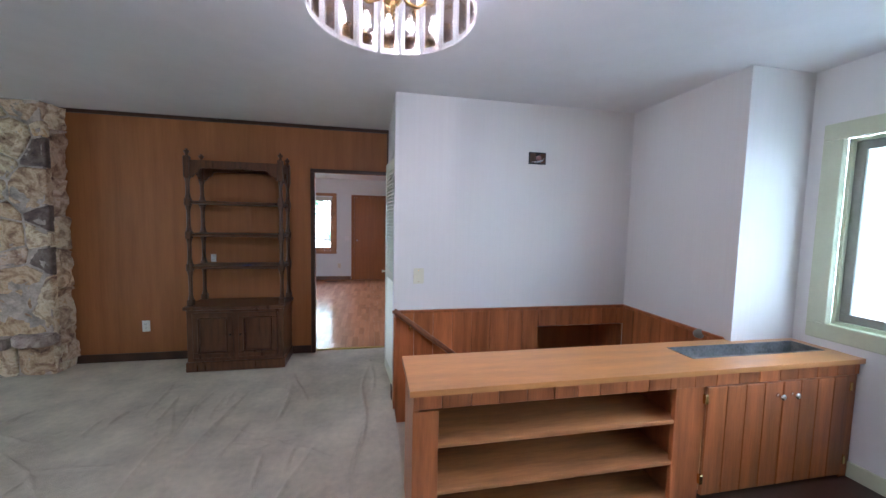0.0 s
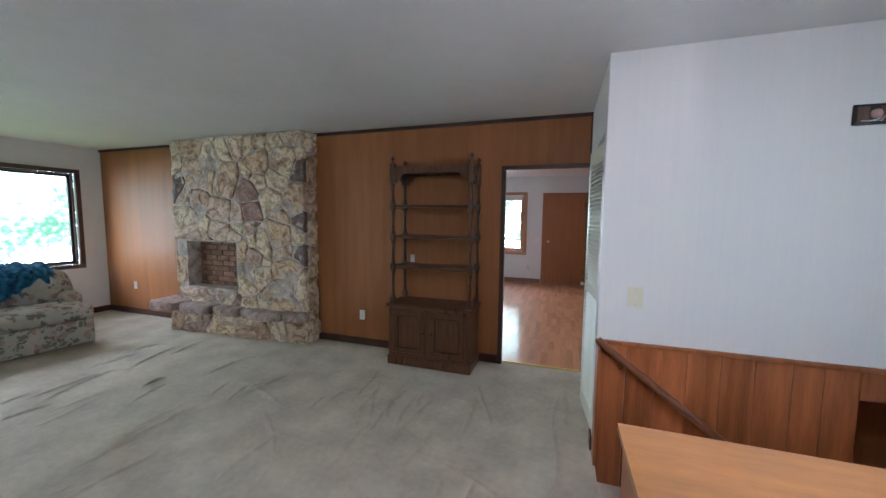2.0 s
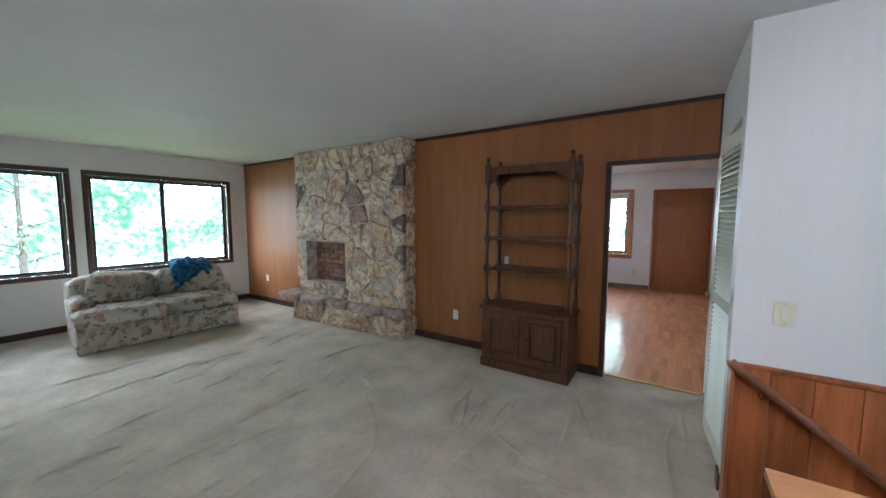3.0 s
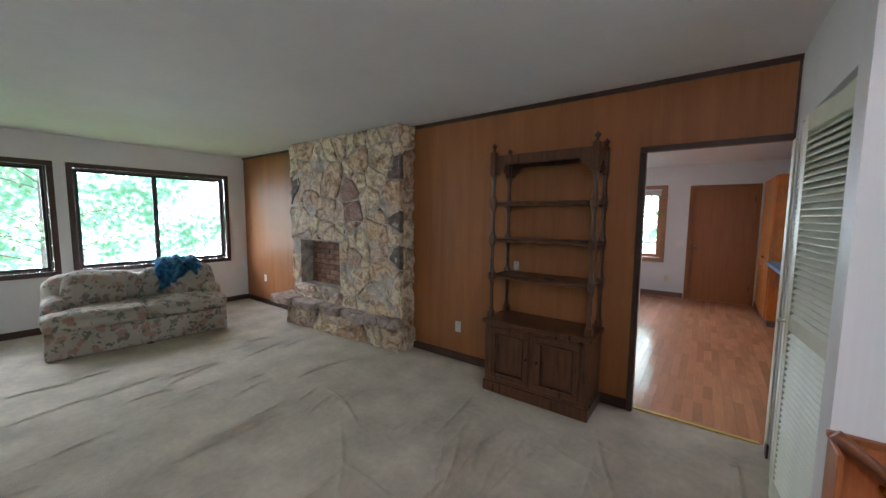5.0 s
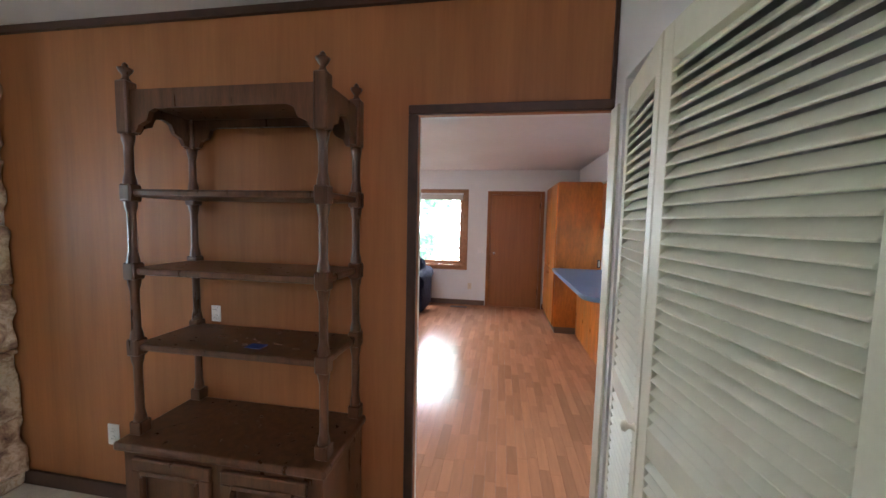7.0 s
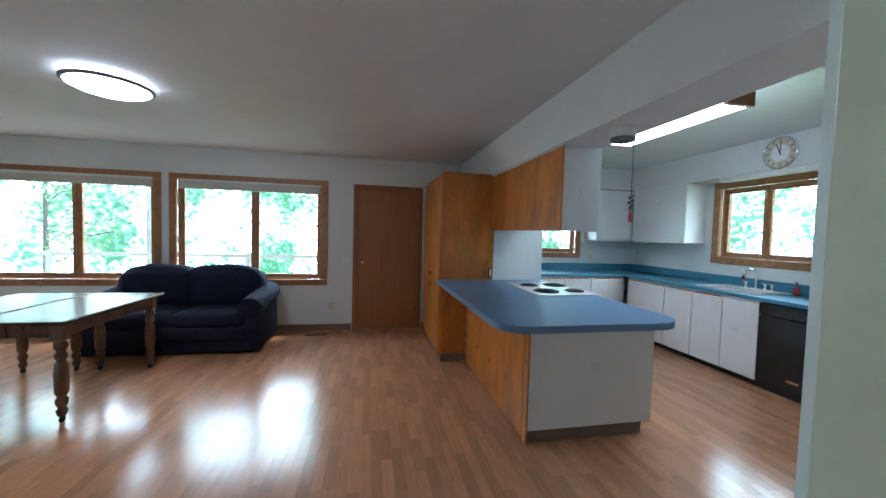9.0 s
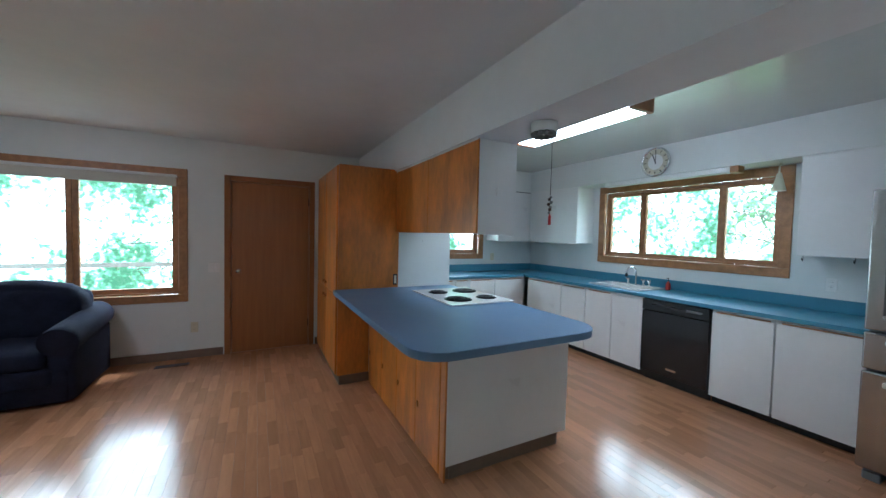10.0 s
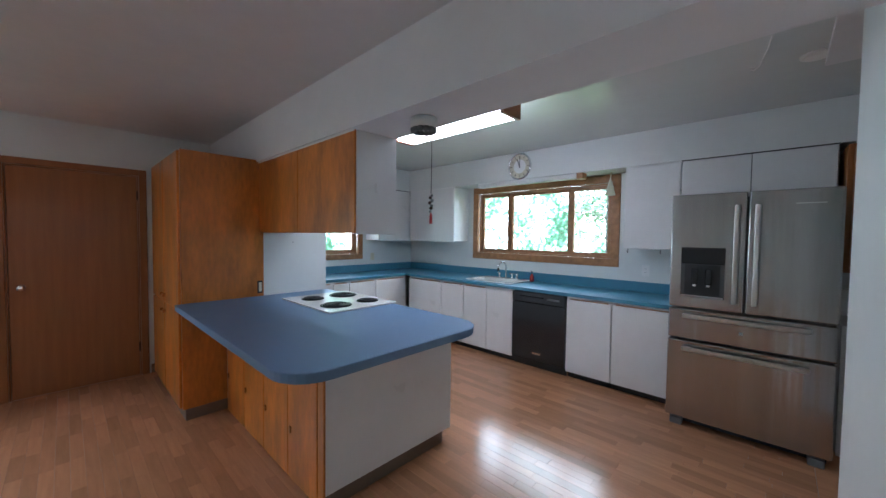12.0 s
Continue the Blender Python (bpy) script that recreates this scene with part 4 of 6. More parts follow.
# ---------- planter cabinet and stairwell ----------
def planter_cabinet():
    t = thing("planter_cabinet", pose(0.5, 1.5, 0), "cedar room-divider cabinet with open shelves and a planter top", "cabinet")
    w, d = 2.595, 0.37
    bm = bmesh.new()
    px0, px1, py0, py1 = 1.57, 2.52, 0.11, 0.29
    for a, b, c, e in ((-0.02, px0, -0.035, d + 0.01), (px1, w, -0.035, d + 0.01), (px0, px1, -0.035, py0), (px0, px1, py1, d + 0.01)):
        box(bm, a, b, c, e, 0.722, 0.75)
    bmesh.ops.remove_doubles(bm, verts=bm.verts, dist=1e-4)
    part("top_board", bm, CABTOP, t, "honey plywood top")
    bm = bmesh.new()
    box(bm, px0, px1, py0, py1, 0.60, 0.612)
    for a, b, c, e in ((px0, px0 + 0.008, py0, py1), (px1 - 0.008, px1, py0, py1), (px0, px1, py0, py0 + 0.008), (px0, px1, py1 - 0.008, py1)):
        box(bm, a, b, c, e, 0.612, 0.753)
    part("planter_liner", bm, SLATE, t, "grey slate-like metal planter tray")
    part("end_panel", B(0.0, 0.025, 0.0, d, 0, 0.722), CEDAR, t)
    part("end_panel", B(w - 0.025, w, 0.0, d, 0, 0.722), CEDAR, t)
    part("back_panel", B(0.025, w - 0.025, d - 0.02, d, 0, 0.722), CEDAR, t)
    part("divider", B(1.40, 1.42, 0.02, d - 0.02, 0.03, 0.722), CEDAR, t)
    part("stile", B(-0.003, 0.115, -0.006, 0.0, 0, 0.64, bevel=0.002), CEDAR, t)
    part("stile", B(1.36, 1.535, -0.006, 0.02, 0, 0.66, bevel=0.002), CEDAR, t)
    part("stile", B(w - 0.07, w, -0.006, 0.0, 0, 0.66, bevel=0.002), CEDAR, t)
    x = 0.0
    rng = random.Random(3)
    while x < w - 0.02:
        b = min(x + rng.uniform(0.12, 0.15), w)
        part("fascia_board", B(x + 0.001, b - 0.001, -0.014, -0.001, 0.652, 0.722, bevel=0.002), CEDAR, t)
        x = b
    for z in (0.48, 0.255, 0.045):
        part("shelf", B(0.026, 1.40, -0.002 if z > 0.1 else -0.01, d - 0.021, z - 0.022, z, bevel=0.003), SHELF, t)
    for k, (x0, x1) in enumerate(((1.54, 2.035), (2.04, 2.52))):
        dr = part("door", B(x0, x1, -0.012, -0.004, 0.055, 0.648), CEDAR, t)
        n = 4
        for i in range(n):
            a, b = x0 + (x1 - x0) * i / n, x0 + (x1 - x0) * (i + 1) / n
            part("board", B(a + 0.0015, b - 0.0015, -0.022, -0.012, 0.055, 0.648, bevel=0.0025), CEDAR, dr)
        kx = x1 - 0.035 if k == 0 else x0 + 0.06
        part("knob", lathe(bmesh.new(), [(0.014, 0), (0.008, 0.006), (0.008, 0.014), (0.019, 0.024), (0.016, 0.033), (0.004, 0.036)], 16, (kx, -0.022, 0.575), side), CHROME, dr, "white-brass round knob")
        hx = x0 - 0.006 if k == 0 else x1 + 0.006
        for z in (0.12, 0.56):
            part("hinge", B(hx - 0.01, hx + 0.01, -0.026, -0.006, z, z + 0.05, bevel=0.002), BRASS, dr)
    part("kick", B(0.0, w, 0.0, 0.02, 0, 0.022), CEDAR, t)
    return t


planter_cabinet()

# panelling round the stairwell, board by board
stairwell = thing("stairwell_panelling", pose(0, 0, 0), "reddish cedar board panelling round the stairwell", "panelling", kind="structure")
rng = random.Random(5)
x = XW + 0.012
while x < 2.59:
    b = min(x + rng.uniform(0.13, 0.17), 2.60)
    if x > 1.74 and b < 2.61:
        part("board", B(x + 0.001, b - 0.001, 2.838, 2.85, 0.585, 0.735, bevel=0.002), CEDAR, stairwell)
    else:
        part("board", B(x + 0.001, b - 0.001, 2.838, 2.85, -1.6, 0.735, bevel=0.002), CEDAR, stairwell)
    x = b
y = 1.85
while y < 2.83:
    b = min(y + rng.uniform(0.12, 0.17), 2.836)
    part("board", B(2.588, 2.60, y + 0.001, b - 0.001, -1.6, 0.735, bevel=0.002), CEDAR, stairwell)
    y = b
part("cap", B(XW - 0.01, 2.60, 2.825, 2.85, 0.737, 0.762, bevel=0.004), CEDAR, stairwell)
part("cap", B(2.575, 2.60, 1.88, 2.824, 0.737, 0.762, bevel=0.004), CEDAR, stairwell)
part("end_board", B(XW - 0.004, XW + 0.011, 2.72, 2.849, 0.0, 0.735, bevel=0.003), CEDAR, stairwell)
part("niche_floor", B(1.75, 2.6, 2.852, 3.3, -0.42, -0.4), CEDAR, stairwell)
part("niche_roof", B(1.75, 2.6, 2.852, 3.3, 0.58, 0.60), CEDAR, stairwell)
part("niche_side", B(1.73, 1.749, 2.852, 3.3, -0.4, 0.58), CEDAR, stairwell)
part("niche_side", B(2.585, 2.599, 2.852, 3.3, -0.4, 0.58), CEDAR, stairwell)
for i in range(8):
    xa = XW + 0.02 + 0.26 * i
    structure("stair_step", B(xa, xa + 0.27, 1.88, 2.836, -0.18 * (i + 1) - 0.12, -0.18 * (i + 1)), CARPET, "carpeted stair step going down")
structure("wall_stairwell_south", B(0.5, 2.6, 1.872, 1.88, -1.7, -0.001), CEDAR, "cedar-boarded lower wall of the stairwell")
structure("wall_stairwell_west", B(0.46, 0.50, 1.88, 2.836, -1.7, -0.03), CEDAR, "riser wall under the carpet's edge")
structure("floor_stairwell", B(0.5, 2.6, 1.88, 2.84, -1.75, -1.7), CARPET, "carpeted floor at the stairs' foot")
rail = thing("handrail", pose(0, 0, 0), "brown round wooden handrail down the stairs", "handrail")
part("bar", tube(bmesh.new(), [(XW + 0.0, 2.79, 0.775), (XW + 0.03, 2.78, 0.75), (1.03, 2.775, 0.36), (1.9, 2.775, -0.28)], 0.021, 14), mat("brown_rail", (0.22, 0.08, 0.035), 0.35, vary=0.15, scale=8), rail)
for x, z in ((0.62, 0.64), (1.5, 0.0)):
    part("bracket", tube(bmesh.new(), [(x, 2.836, z - 0.03), (x, 2.80, z - 0.035), (x, 2.777, z + 0.01)], 0.008), BRASS, rail)
solid("brass_bell", lathe(bmesh.new(), [(0.035, 0.0), (0.032, 0.012), (0.026, 0.03), (0.012, 0.04), (0.004, 0.042)], 18, (2.586, 2.05, 0.735), Matrix.Rotation(radians(-90), 4, "Y")), ALU, "dull metal round fitting on the stairwell panelling", "fitting")

# thermostat base, switch
therm = thing("thermostat_base", pose(1.607, 2.85, 1.985), "open wall box with bare wires and no cover", "wall box")
part("plate", B(0, 0.155, -0.012, 0, 0, 0.10, bevel=0.004), BLACKMATT, therm)
part("rim", B(0.008, 0.06, -0.016, -0.012, 0.012, 0.088, bevel=0.003), DARKWOOD, therm)
part("rim", B(0.10, 0.147, -0.016, -0.012, 0.012, 0.088, bevel=0.003), DARKWOOD, therm)
part("module", lathe(bmesh.new(), [(0.022, 0), (0.022, 0.012), (0.014, 0.018), (0.002, 0.019)], 16, (0.083, -0.012, 0.05), side), mat("copper_pink_fitting", (0.4, 0.2, 0.18), 0.4), therm)
for k in range(3):
    part("wire", tube(bmesh.new(), [(0.03 + 0.03 * k, -0.016, 0.02), (0.06 + 0.02 * k, -0.025, 0.014), (0.10 + 0.015 * k, -0.02, 0.03 + 0.01 * k)], 0.0018, 6), WHITEPL, therm)


def wall_plate(m, label, kind_, w=0.07, h=0.115, material=None, toggles=1):
    t = thing(kind_, m, label, "outlet" if "outlet" in kind_ else "switch")
    part("plate", B(-w / 2, w / 2, -0.006, 0, -h / 2, h / 2, bevel=0.003, seg=2), material or IVORY, t)
    if "outlet" in kind_:
        for z in (-0.02, 0.02):
            r = part("receptacle", lathe(bmesh.new(), [(0.016, 0), (0.016, 0.003), (0.014, 0.004)], 16, (0, -0.006, z), side), material or IVORY, t)
            for x in (-0.006, 0.006):
                part("slot", B(x - 0.001, x + 0.001, -0.0105, -0.0098, z - 0.003, z + 0.005), BLACKMATT, r)
    else:
        for k in range(toggles):
            x = (k - (toggles - 1) / 2) * 0.045
            part("rocker", B(x - 0.016, x + 0.016, -0.011, -0.006, -0.033, 0.033, bevel=0.002), material or IVORY, t)
        for z in (-0.045, 0.045):
            part("screw", lathe(bmesh.new(), [(0.003, 0), (0.003, 0.001), (0.001, 0.0015)], 8, (0, -0.006, z), side), BRASS, t)
    return t


wall_plate(pose(0.69, 2.85, 1.04), "ivory rocker light switch on the papered wall", "light_switch", 0.085, 0.125)
wall_plate(pose(-1.94, YP, 0.36), "white duplex outlet on the panelled wall", "wall_outlet", material=WHITEPL)
wall_plate(pose(-5.87, YP, 0.44), "white duplex outlet on the panelled wall", "wall_outlet", material=WHITEPL)
wall_plate(pose(-1.30, YP, 1.06), "small white outlet on the wall behind the bookcase", "wall_outlet", 0.05, 0.08, WHITEPL)
wall_plate(pose(XL, 0.85, 0.41, 0, 0, 90), "ivory duplex outlet under the window", "wall_outlet")
wall_plate(pose(-0.48, YK, 0.35), "ivory duplex outlet beside the door", "wall_outlet")
wall_plate(pose(-0.29, YK, 1.03), "white double light switch beside the door", "light_switch", 0.115, 0.115, WHITEPL, 2)
wall_plate(pose(XR, 5.38, 1.13, 0, 0, -90), "white duplex outlet over the counter", "wall_outlet", material=WHITEPL)
wall_plate(pose(3.62, YK, 1.13), "ivory duplex outlet over the counter", "wall_outlet")
reg = thing("floor_register", pose(-0.80, 8.86, 0.0), "dark brown metal floor register beside the wall", "vent")
part("frame", B(0, 0.30, 0, 0.085, 0.0, 0.007, bevel=0.002), mat("brown_register", (0.10, 0.05, 0.03), 0.5), reg)
for i in range(14):
    part("slat", B(0.016 + i * 0.02, 0.026 + i * 0.02, 0.012, 0.073, 0.007, 0.0085), BLACKMATT, reg)
# carpet tuft scraps by the opening
for x, y in ((0.12, 3.62), (0.2, 3.7), (0.3, 3.75)):
    bm = bmesh.new()
    bmesh.ops.create_icosphere(bm, subdivisions=2, radius=0.014)
    for v in bm.verts:
        v.co = Vector((v.co.x * 1.6, v.co.y, v.co.z * 0.5)) * (1 + 0.5 * noise.noise(v.co * 60)) + Vector((x, y, 0.013))
    solid("carpet_scrap", bm, CARPET, "torn grey scrap of carpet backing on the floor", "scrap", group="carpet scraps")


# ---------- bifold louvre doors ----------
def louver_leaf(name, parent, width, height=2.0, z0=0.02):
    leaf = part(name, B(0, 0.045, -0.014, 0.014, z0, z0 + height, bevel=0.002), CREAM, parent)
    part("stile", B(width - 0.045, width, -0.014, 0.014, z0, z0 + height, bevel=0.002), CREAM, leaf)
    for a, b in ((z0, z0 + 0.12), (z0 + 0.93, z0 + 1.00), (z0 + height - 0.09, z0 + height)):
        part("rail", B(0.045, width - 0.045, -0.013, 0.013, a, b), CREAM, leaf)
    me = None
    for a, b in ((z0 + 0.12, z0 + 0.93), (z0 + 1.00, z0 + height - 0.09)):
        n = round((b - a) / 0.031)
        for i in range(n):
            z = a + (i + 0.5) * (b - a) / n
            if me is None:
                bm = B(0.046, width - 0.046, -0.021, 0.021, -0.003, 0.003, bevel=0.0015)
                bmesh.ops.rotate(bm, verts=bm.verts, cent=(0, 0, 0), matrix=Matrix.Rotation(radians(46), 3, "X"))
                me = mesh_of("slat", bm, CREAM)
            s = new("slat", me)
            s.parent = leaf
            s.location = (0, 0, z)
    return leaf


bif = thing("bifold_door", pose(XW + 0.02, 3.945, 0, 0, 0, -97), "cream painted bifold louvre closet door, slightly folded open", "closet door")
louver_leaf("leaf", bif, 0.40)
bif2 = thing("bifold_door", pose(XW - 0.028, 3.545, 0, 0, 0, -84), "cream painted wide louvre closet door leaf, slightly ajar", "closet door")
louver_leaf("leaf", bif2, 0.55)
part("knob", lathe(bmesh.new(), [(0.012, 0), (0.007, 0.006), (0.007, 0.014), (0.016, 0.024), (0.014, 0.032), (0.003, 0.035)], 16, (0.375, -0.014, 0.98), side), IVORY, bif)
structure("trim_closet_head", B(XW + 0.03, XW + 0.088, 2.99, 3.96, 2.045, 2.06), CREAM, "cream closet door track")


# ---------- chandelier ----------
def chandelier():
    t = thing("chandelier", Matrix.Translation((CHX, CHY, 1.479 * (1 - CHK))) @ Matrix.Scale(CHK, 4), "lit round brass chandelier with a ring of glass panels", "chandelier")
    R, n = 0.268, 20
    top = (H - 1.479 * (1 - CHK)) / CHK
    part("canopy", lathe(bmesh.new(), [(0.05, top - 0.04), (0.07, top - 0.03), (0.08, top - 0.001)], 24), BRASS, t)
    part("hub", lathe(bmesh.new(), [(0.03, 2.435), (0.055, 2.445), (0.055, 2.46), (0.015, 2.475)], 20), BRASS, t)
    part("rod", tube(bmesh.new(), [(0, 0, 2.47), (0, 0, top - 0.035)], 0.007, 10), BRASS, t)
    ring = bmesh.new()
    lathe(ring, [(R + 0.004, 2.425), (R + 0.006, 2.43), (R + 0.006, 2.438), (R + 0.004, 2.442)], 48)
    bmesh.ops.delete(ring, geom=[f for f in ring.faces if len(f.verts) > 4], context="FACES")
    part("upper_ring", ring, BRASS, t)
    for k in range(4):
        a = math.tau * k / 4 + 0.2
        part("stay", tube(bmesh.new(), [(0.05 * math.cos(a), 0.05 * math.sin(a), 2.45), (R * math.cos(a), R * math.sin(a), 2.435)], 0.004, 8), BRASS, t)
    for k in range(n):
        a = math.tau * k / n
        m = pose(0, 0, 0, 0, 0, math.degrees(a)) @ Matrix.Translation((R, 0, 0))
        w = math.pi * R / n - 0.006
        bm = B(-0.003, 0.003, -w + 0.014, w - 0.014, 2.17, 2.405)
        bmesh.ops.transform(bm, matrix=m, verts=bm.verts)
        p = part("glass_panel", bm, PANELGLASS, t, "amber-tinted bevelled glass panel")
        bm = bmesh.new()
        for c, d, e, f in ((-w, -w + 0.014, 2.15, 2.425), (w - 0.014, w, 2.15, 2.425), (-w + 0.014, w - 0.014, 2.15, 2.17), (-w + 0.014, w - 0.014, 2.405, 2.425)):
            box(bm, -0.004, 0.004, c, d, e, f)
        bmesh.ops.transform(bm, matrix=m, verts=bm.verts)
        part("bevel", bm, EDGEGLASS, p)
    part("stem", lathe(bmesh.new(), [(0.008, 2.175), (0.012, 2.185), (0.006, 2.195), (0.02, 2.215), (0.026, 2.235), (0.018, 2.25), (0.012, 2.27), (0.016, 2.34), (0.010, 2.36), (0.010, 2.45)], 18), BRASS, t, "turned brass stem")
    for k in range(5):
        a = math.tau * k / 5 + 0.3
        c, s = math.cos(a), math.sin(a)
        prof = ((0.02, 2.235), (0.05, 2.205), (0.085, 2.20), (0.112, 2.22), (0.12, 2.25))
        arm = part("arm", tube(bmesh.new(), [(r * c, r * s, z) for r, z in prof], 0.006, 10), BRASS, t)
        part("cup", lathe(bmesh.new(), [(0.008, 2.248), (0.028, 2.258), (0.036, 2.27), (0.030, 2.272), (0.012, 2.274)], 18, (0.12 * c, 0.12 * s, 0)), BRASS, arm)
        part("candle", lathe(bmesh.new(), [(0.010, 2.274), (0.010, 2.31)], 14, (0.12 * c, 0.12 * s, 0)), WHITEPL, arm)
        b = part("bulb", lathe(bmesh.new(), [(0.006, 2.31), (0.016, 2.325), (0.018, 2.34), (0.012, 2.362), (0.002, 2.38)], 14, (0.12 * c, 0.12 * s, 0)), BULB, arm, "glowing flame bulb")
        b.visible_shadow = False
    return t


chandelier()


# ---------- dining side lamp ----------
t = thing("ceiling_light", pose(-1.81, 6.88, 0), "lit round white flush ceiling light with a metal rim", "ceiling light")
part("diffuser", lathe(bmesh.new(), [(0.10, 2.385), (0.19, 2.395), (0.235, 2.415), (0.24, 2.425)], 40), LIT, t, "glowing white domed diffuser")
part("rim", lathe(bmesh.new(), [(0.242, 2.42), (0.262, 2.425), (0.262, 2.44), (0.255, 2.445)], 40), ALU, t)
part("back_plate", lathe(bmesh.new(), [(0.21, 2.446), (0.21, H - 0.001)], 40), LIT, t, "glowing halo base")


# ---------- kitchen ----------
def tall_cabinet():
    t = thing("pantry_cabinet", pose(0.82, 7.69, 0), "tall amber birch plywood pantry cabinet", "cabinet")
    w, d = 0.615, 1.17
    part("body", B(0.012, w, 0, d, 0.09, 2.115, bevel=0.003), BIRCH, t)
    part("kick", B(0.03, w - 0.002, 0.004, d, 0, 0.09), KICK, t)
    for z0, z1 in ((0.10, 0.86), (0.87, 2.105)):
        for y0, y1 in ((0.02, 0.58), (0.59, 1.15)):
            dr = part("door", B(-0.006, 0.012, y0, y1, z0, z1, bevel=0.004), BIRCH, t)
            ky = y1 - 0.05 if y0 < 0.1 else y0 + 0.05
            part("knob", B(-0.03, -0.006, ky - 0.012, ky + 0.012, (z1 - 0.08 if z0 < 0.5 else z0 + 0.05), (z1 - 0.05 if z0 < 0.5 else z0 + 0.08), bevel=0.004), DOORWOOD, dr)
    part("outlet_box", B(w - 0.055, w - 0.012, -0.006, 0.0, 0.95, 1.06, bevel=0.002), BLACKMATT, t, "open dark outlet hole with ivory insert")
    part("outlet_insert", B(w - 0.045, w - 0.022, -0.01, -0.006, 0.965, 1.045, bevel=0.002), IVORY, t)
    return t


tall_cabinet()


def peninsula():
    t = thing("peninsula_cabinet", pose(1.125, 6.045, 0), "peninsula base with amber birch doors and a white end panel", "cabinet")
    w, d = 0.975, 1.635
    part("body", B(0.012, w, 0.012, d, 0.09, 0.88), WHITEDOOR, t)
    part("end_panel", B(0.014, w + 0.012, 0.0, 0.012, 0.095, 0.88, bevel=0.002), WHITEDOOR, t, "scuffed white end panel")
    part("kick", B(0.05, w - 0.05, 0.02, 0.03, 0, 0.09), KICK, t)
    part("kick", B(0.03, 0.05, 0.03, d, 0, 0.09), KICK, t)
    part("corner_strip", B(0.0, 0.014, 0.0, 0.06, 0.0, 0.88, bevel=0.002), BIRCH, t)
    for y0, y1 in ((0.065, 0.42), (0.425, 0.80), (0.805, 1.18), (1.185, 1.575)):
        dr = part("door", B(-0.004, 0.012, y0, y1, 0.02, 0.875, bevel=0.003), BIRCH, t)
        part("knob", B(-0.014, -0.004, y1 - 0.05, y1 - 0.03, 0.30, 0.34, bevel=0.003), DOORWOOD, dr)
    return t


peninsula()


def rounded(x0, x1, y0, y1, r00, r10):
    """Outline with the two near corners rounded."""
    pts = []
    for k in range(9):
        a = radians(180 + 90 * k / 8)
        pts.append((x0 + r00 + r00 * math.cos(a), y0 + r00 + r00 * math.sin(a)))
    for k in range(9):
        a = radians(270 + 90 * k / 8)
        pts.append((x1 - r10 + r10 * math.cos(a), y0 + r10 + r10 * math.sin(a)))
    return pts + [(x1, y1), (x0, y1)]


top = thing("peninsula_countertop", pose(0, 0, 0), "blue laminate peninsula countertop with rounded corners", "countertop")
bm = prism(bmesh.new(), rounded(0.787, 2.035, 5.67, 7.685, 0.18, 0.22), "z", 0.882, 0.915)
part("edge_band", bm, BLUETOP, top)
bm = prism(bmesh.new(), rounded(0.785, 2.037, 5.668, 7.685, 0.18, 0.22), "z", 0.9152, 0.925)
bmesh.ops.bevel(bm, geom=[e for e in bm.edges if all(v.co.z > 0.92 for v in e.verts)], offset=0.003, segments=2, affect="EDGES")
part("slab", bm, BLUETOP, top)


def cooktop():
    t = thing("cooktop", pose(1.465, 6.60, 0.9255), "white enamel electric cooktop with four coil burners", "cooktop")
    w, d = 0.60, 0.78
    part("panel", B(0, w, 0, d, 0, 0.012, bevel=0.005, seg=2), ENAMEL, t)
    for x, y, r in ((0.17, 0.20, 0.105), (0.45, 0.20, 0.078), (0.17, 0.57, 0.078), (0.45, 0.57, 0.105)):
        bowl = part("drip_pan", lathe(bmesh.new(), [(r + 0.012, 0.012), (r + 0.012, 0.015), (r - 0.01, 0.0155), (r - 0.012, 0.013)], 32, (x, y, 0)), BLACK, t)
        pts = []
        for k in range(90):
            a, q = k * 0.28, r * (0.15 + 0.85 * k / 90)
            pts.append((x + q * math.cos(a), y + q * math.sin(a), 0.021))
        part("coil", tube(bmesh.new(), pts, 0.0048, 6), BLACKMATT, bowl, "black coil burner")
    return t


cooktop()
t = thing("backsplash_partition", pose(1.437, 7.70, 0), "white painted partition behind the cooktop", "partition", kind="structure")
part("board", B(0, 0.60, 0, 0.06, 0.0, 2.10), KWALL, t)
part("hook", tube(bmesh.new(), [(0.26, 0, 1.40), (0.26, -0.02, 1.395), (0.26, -0.025, 1.41)], 0.002, 6), CHROME, t)

t = thing("peninsula_wall_cabinet", pose(1.40, 6.19, 1.485), "amber birch cabinet with a white end under the beam", "cabinet")
part("body", B(0.014, 0.31, 0.012, 1.498, 0, 0.612), WHITEDOOR, t)
part("door", B(0, 0.014, 0.0, 0.745, 0, 0.61, bevel=0.003), BIRCH, t)
part("door", B(0, 0.014, 0.749, 1.498, 0, 0.61, bevel=0.003), BIRCH, t)
part("end_panel", B(0.014, 0.315, 0, 0.012, -0.006, 0.612, bevel=0.002), WHITEDOOR, t)
part("edge_strip", B(-0.004, 0.0, 0.0, 1.498, 0.602, 0.614), WHITEDOOR, t)
part("hook", B(0.15, 0.165, -0.008, 0.0, 0.25, 0.31, bevel=0.003), WHITEPL, t)


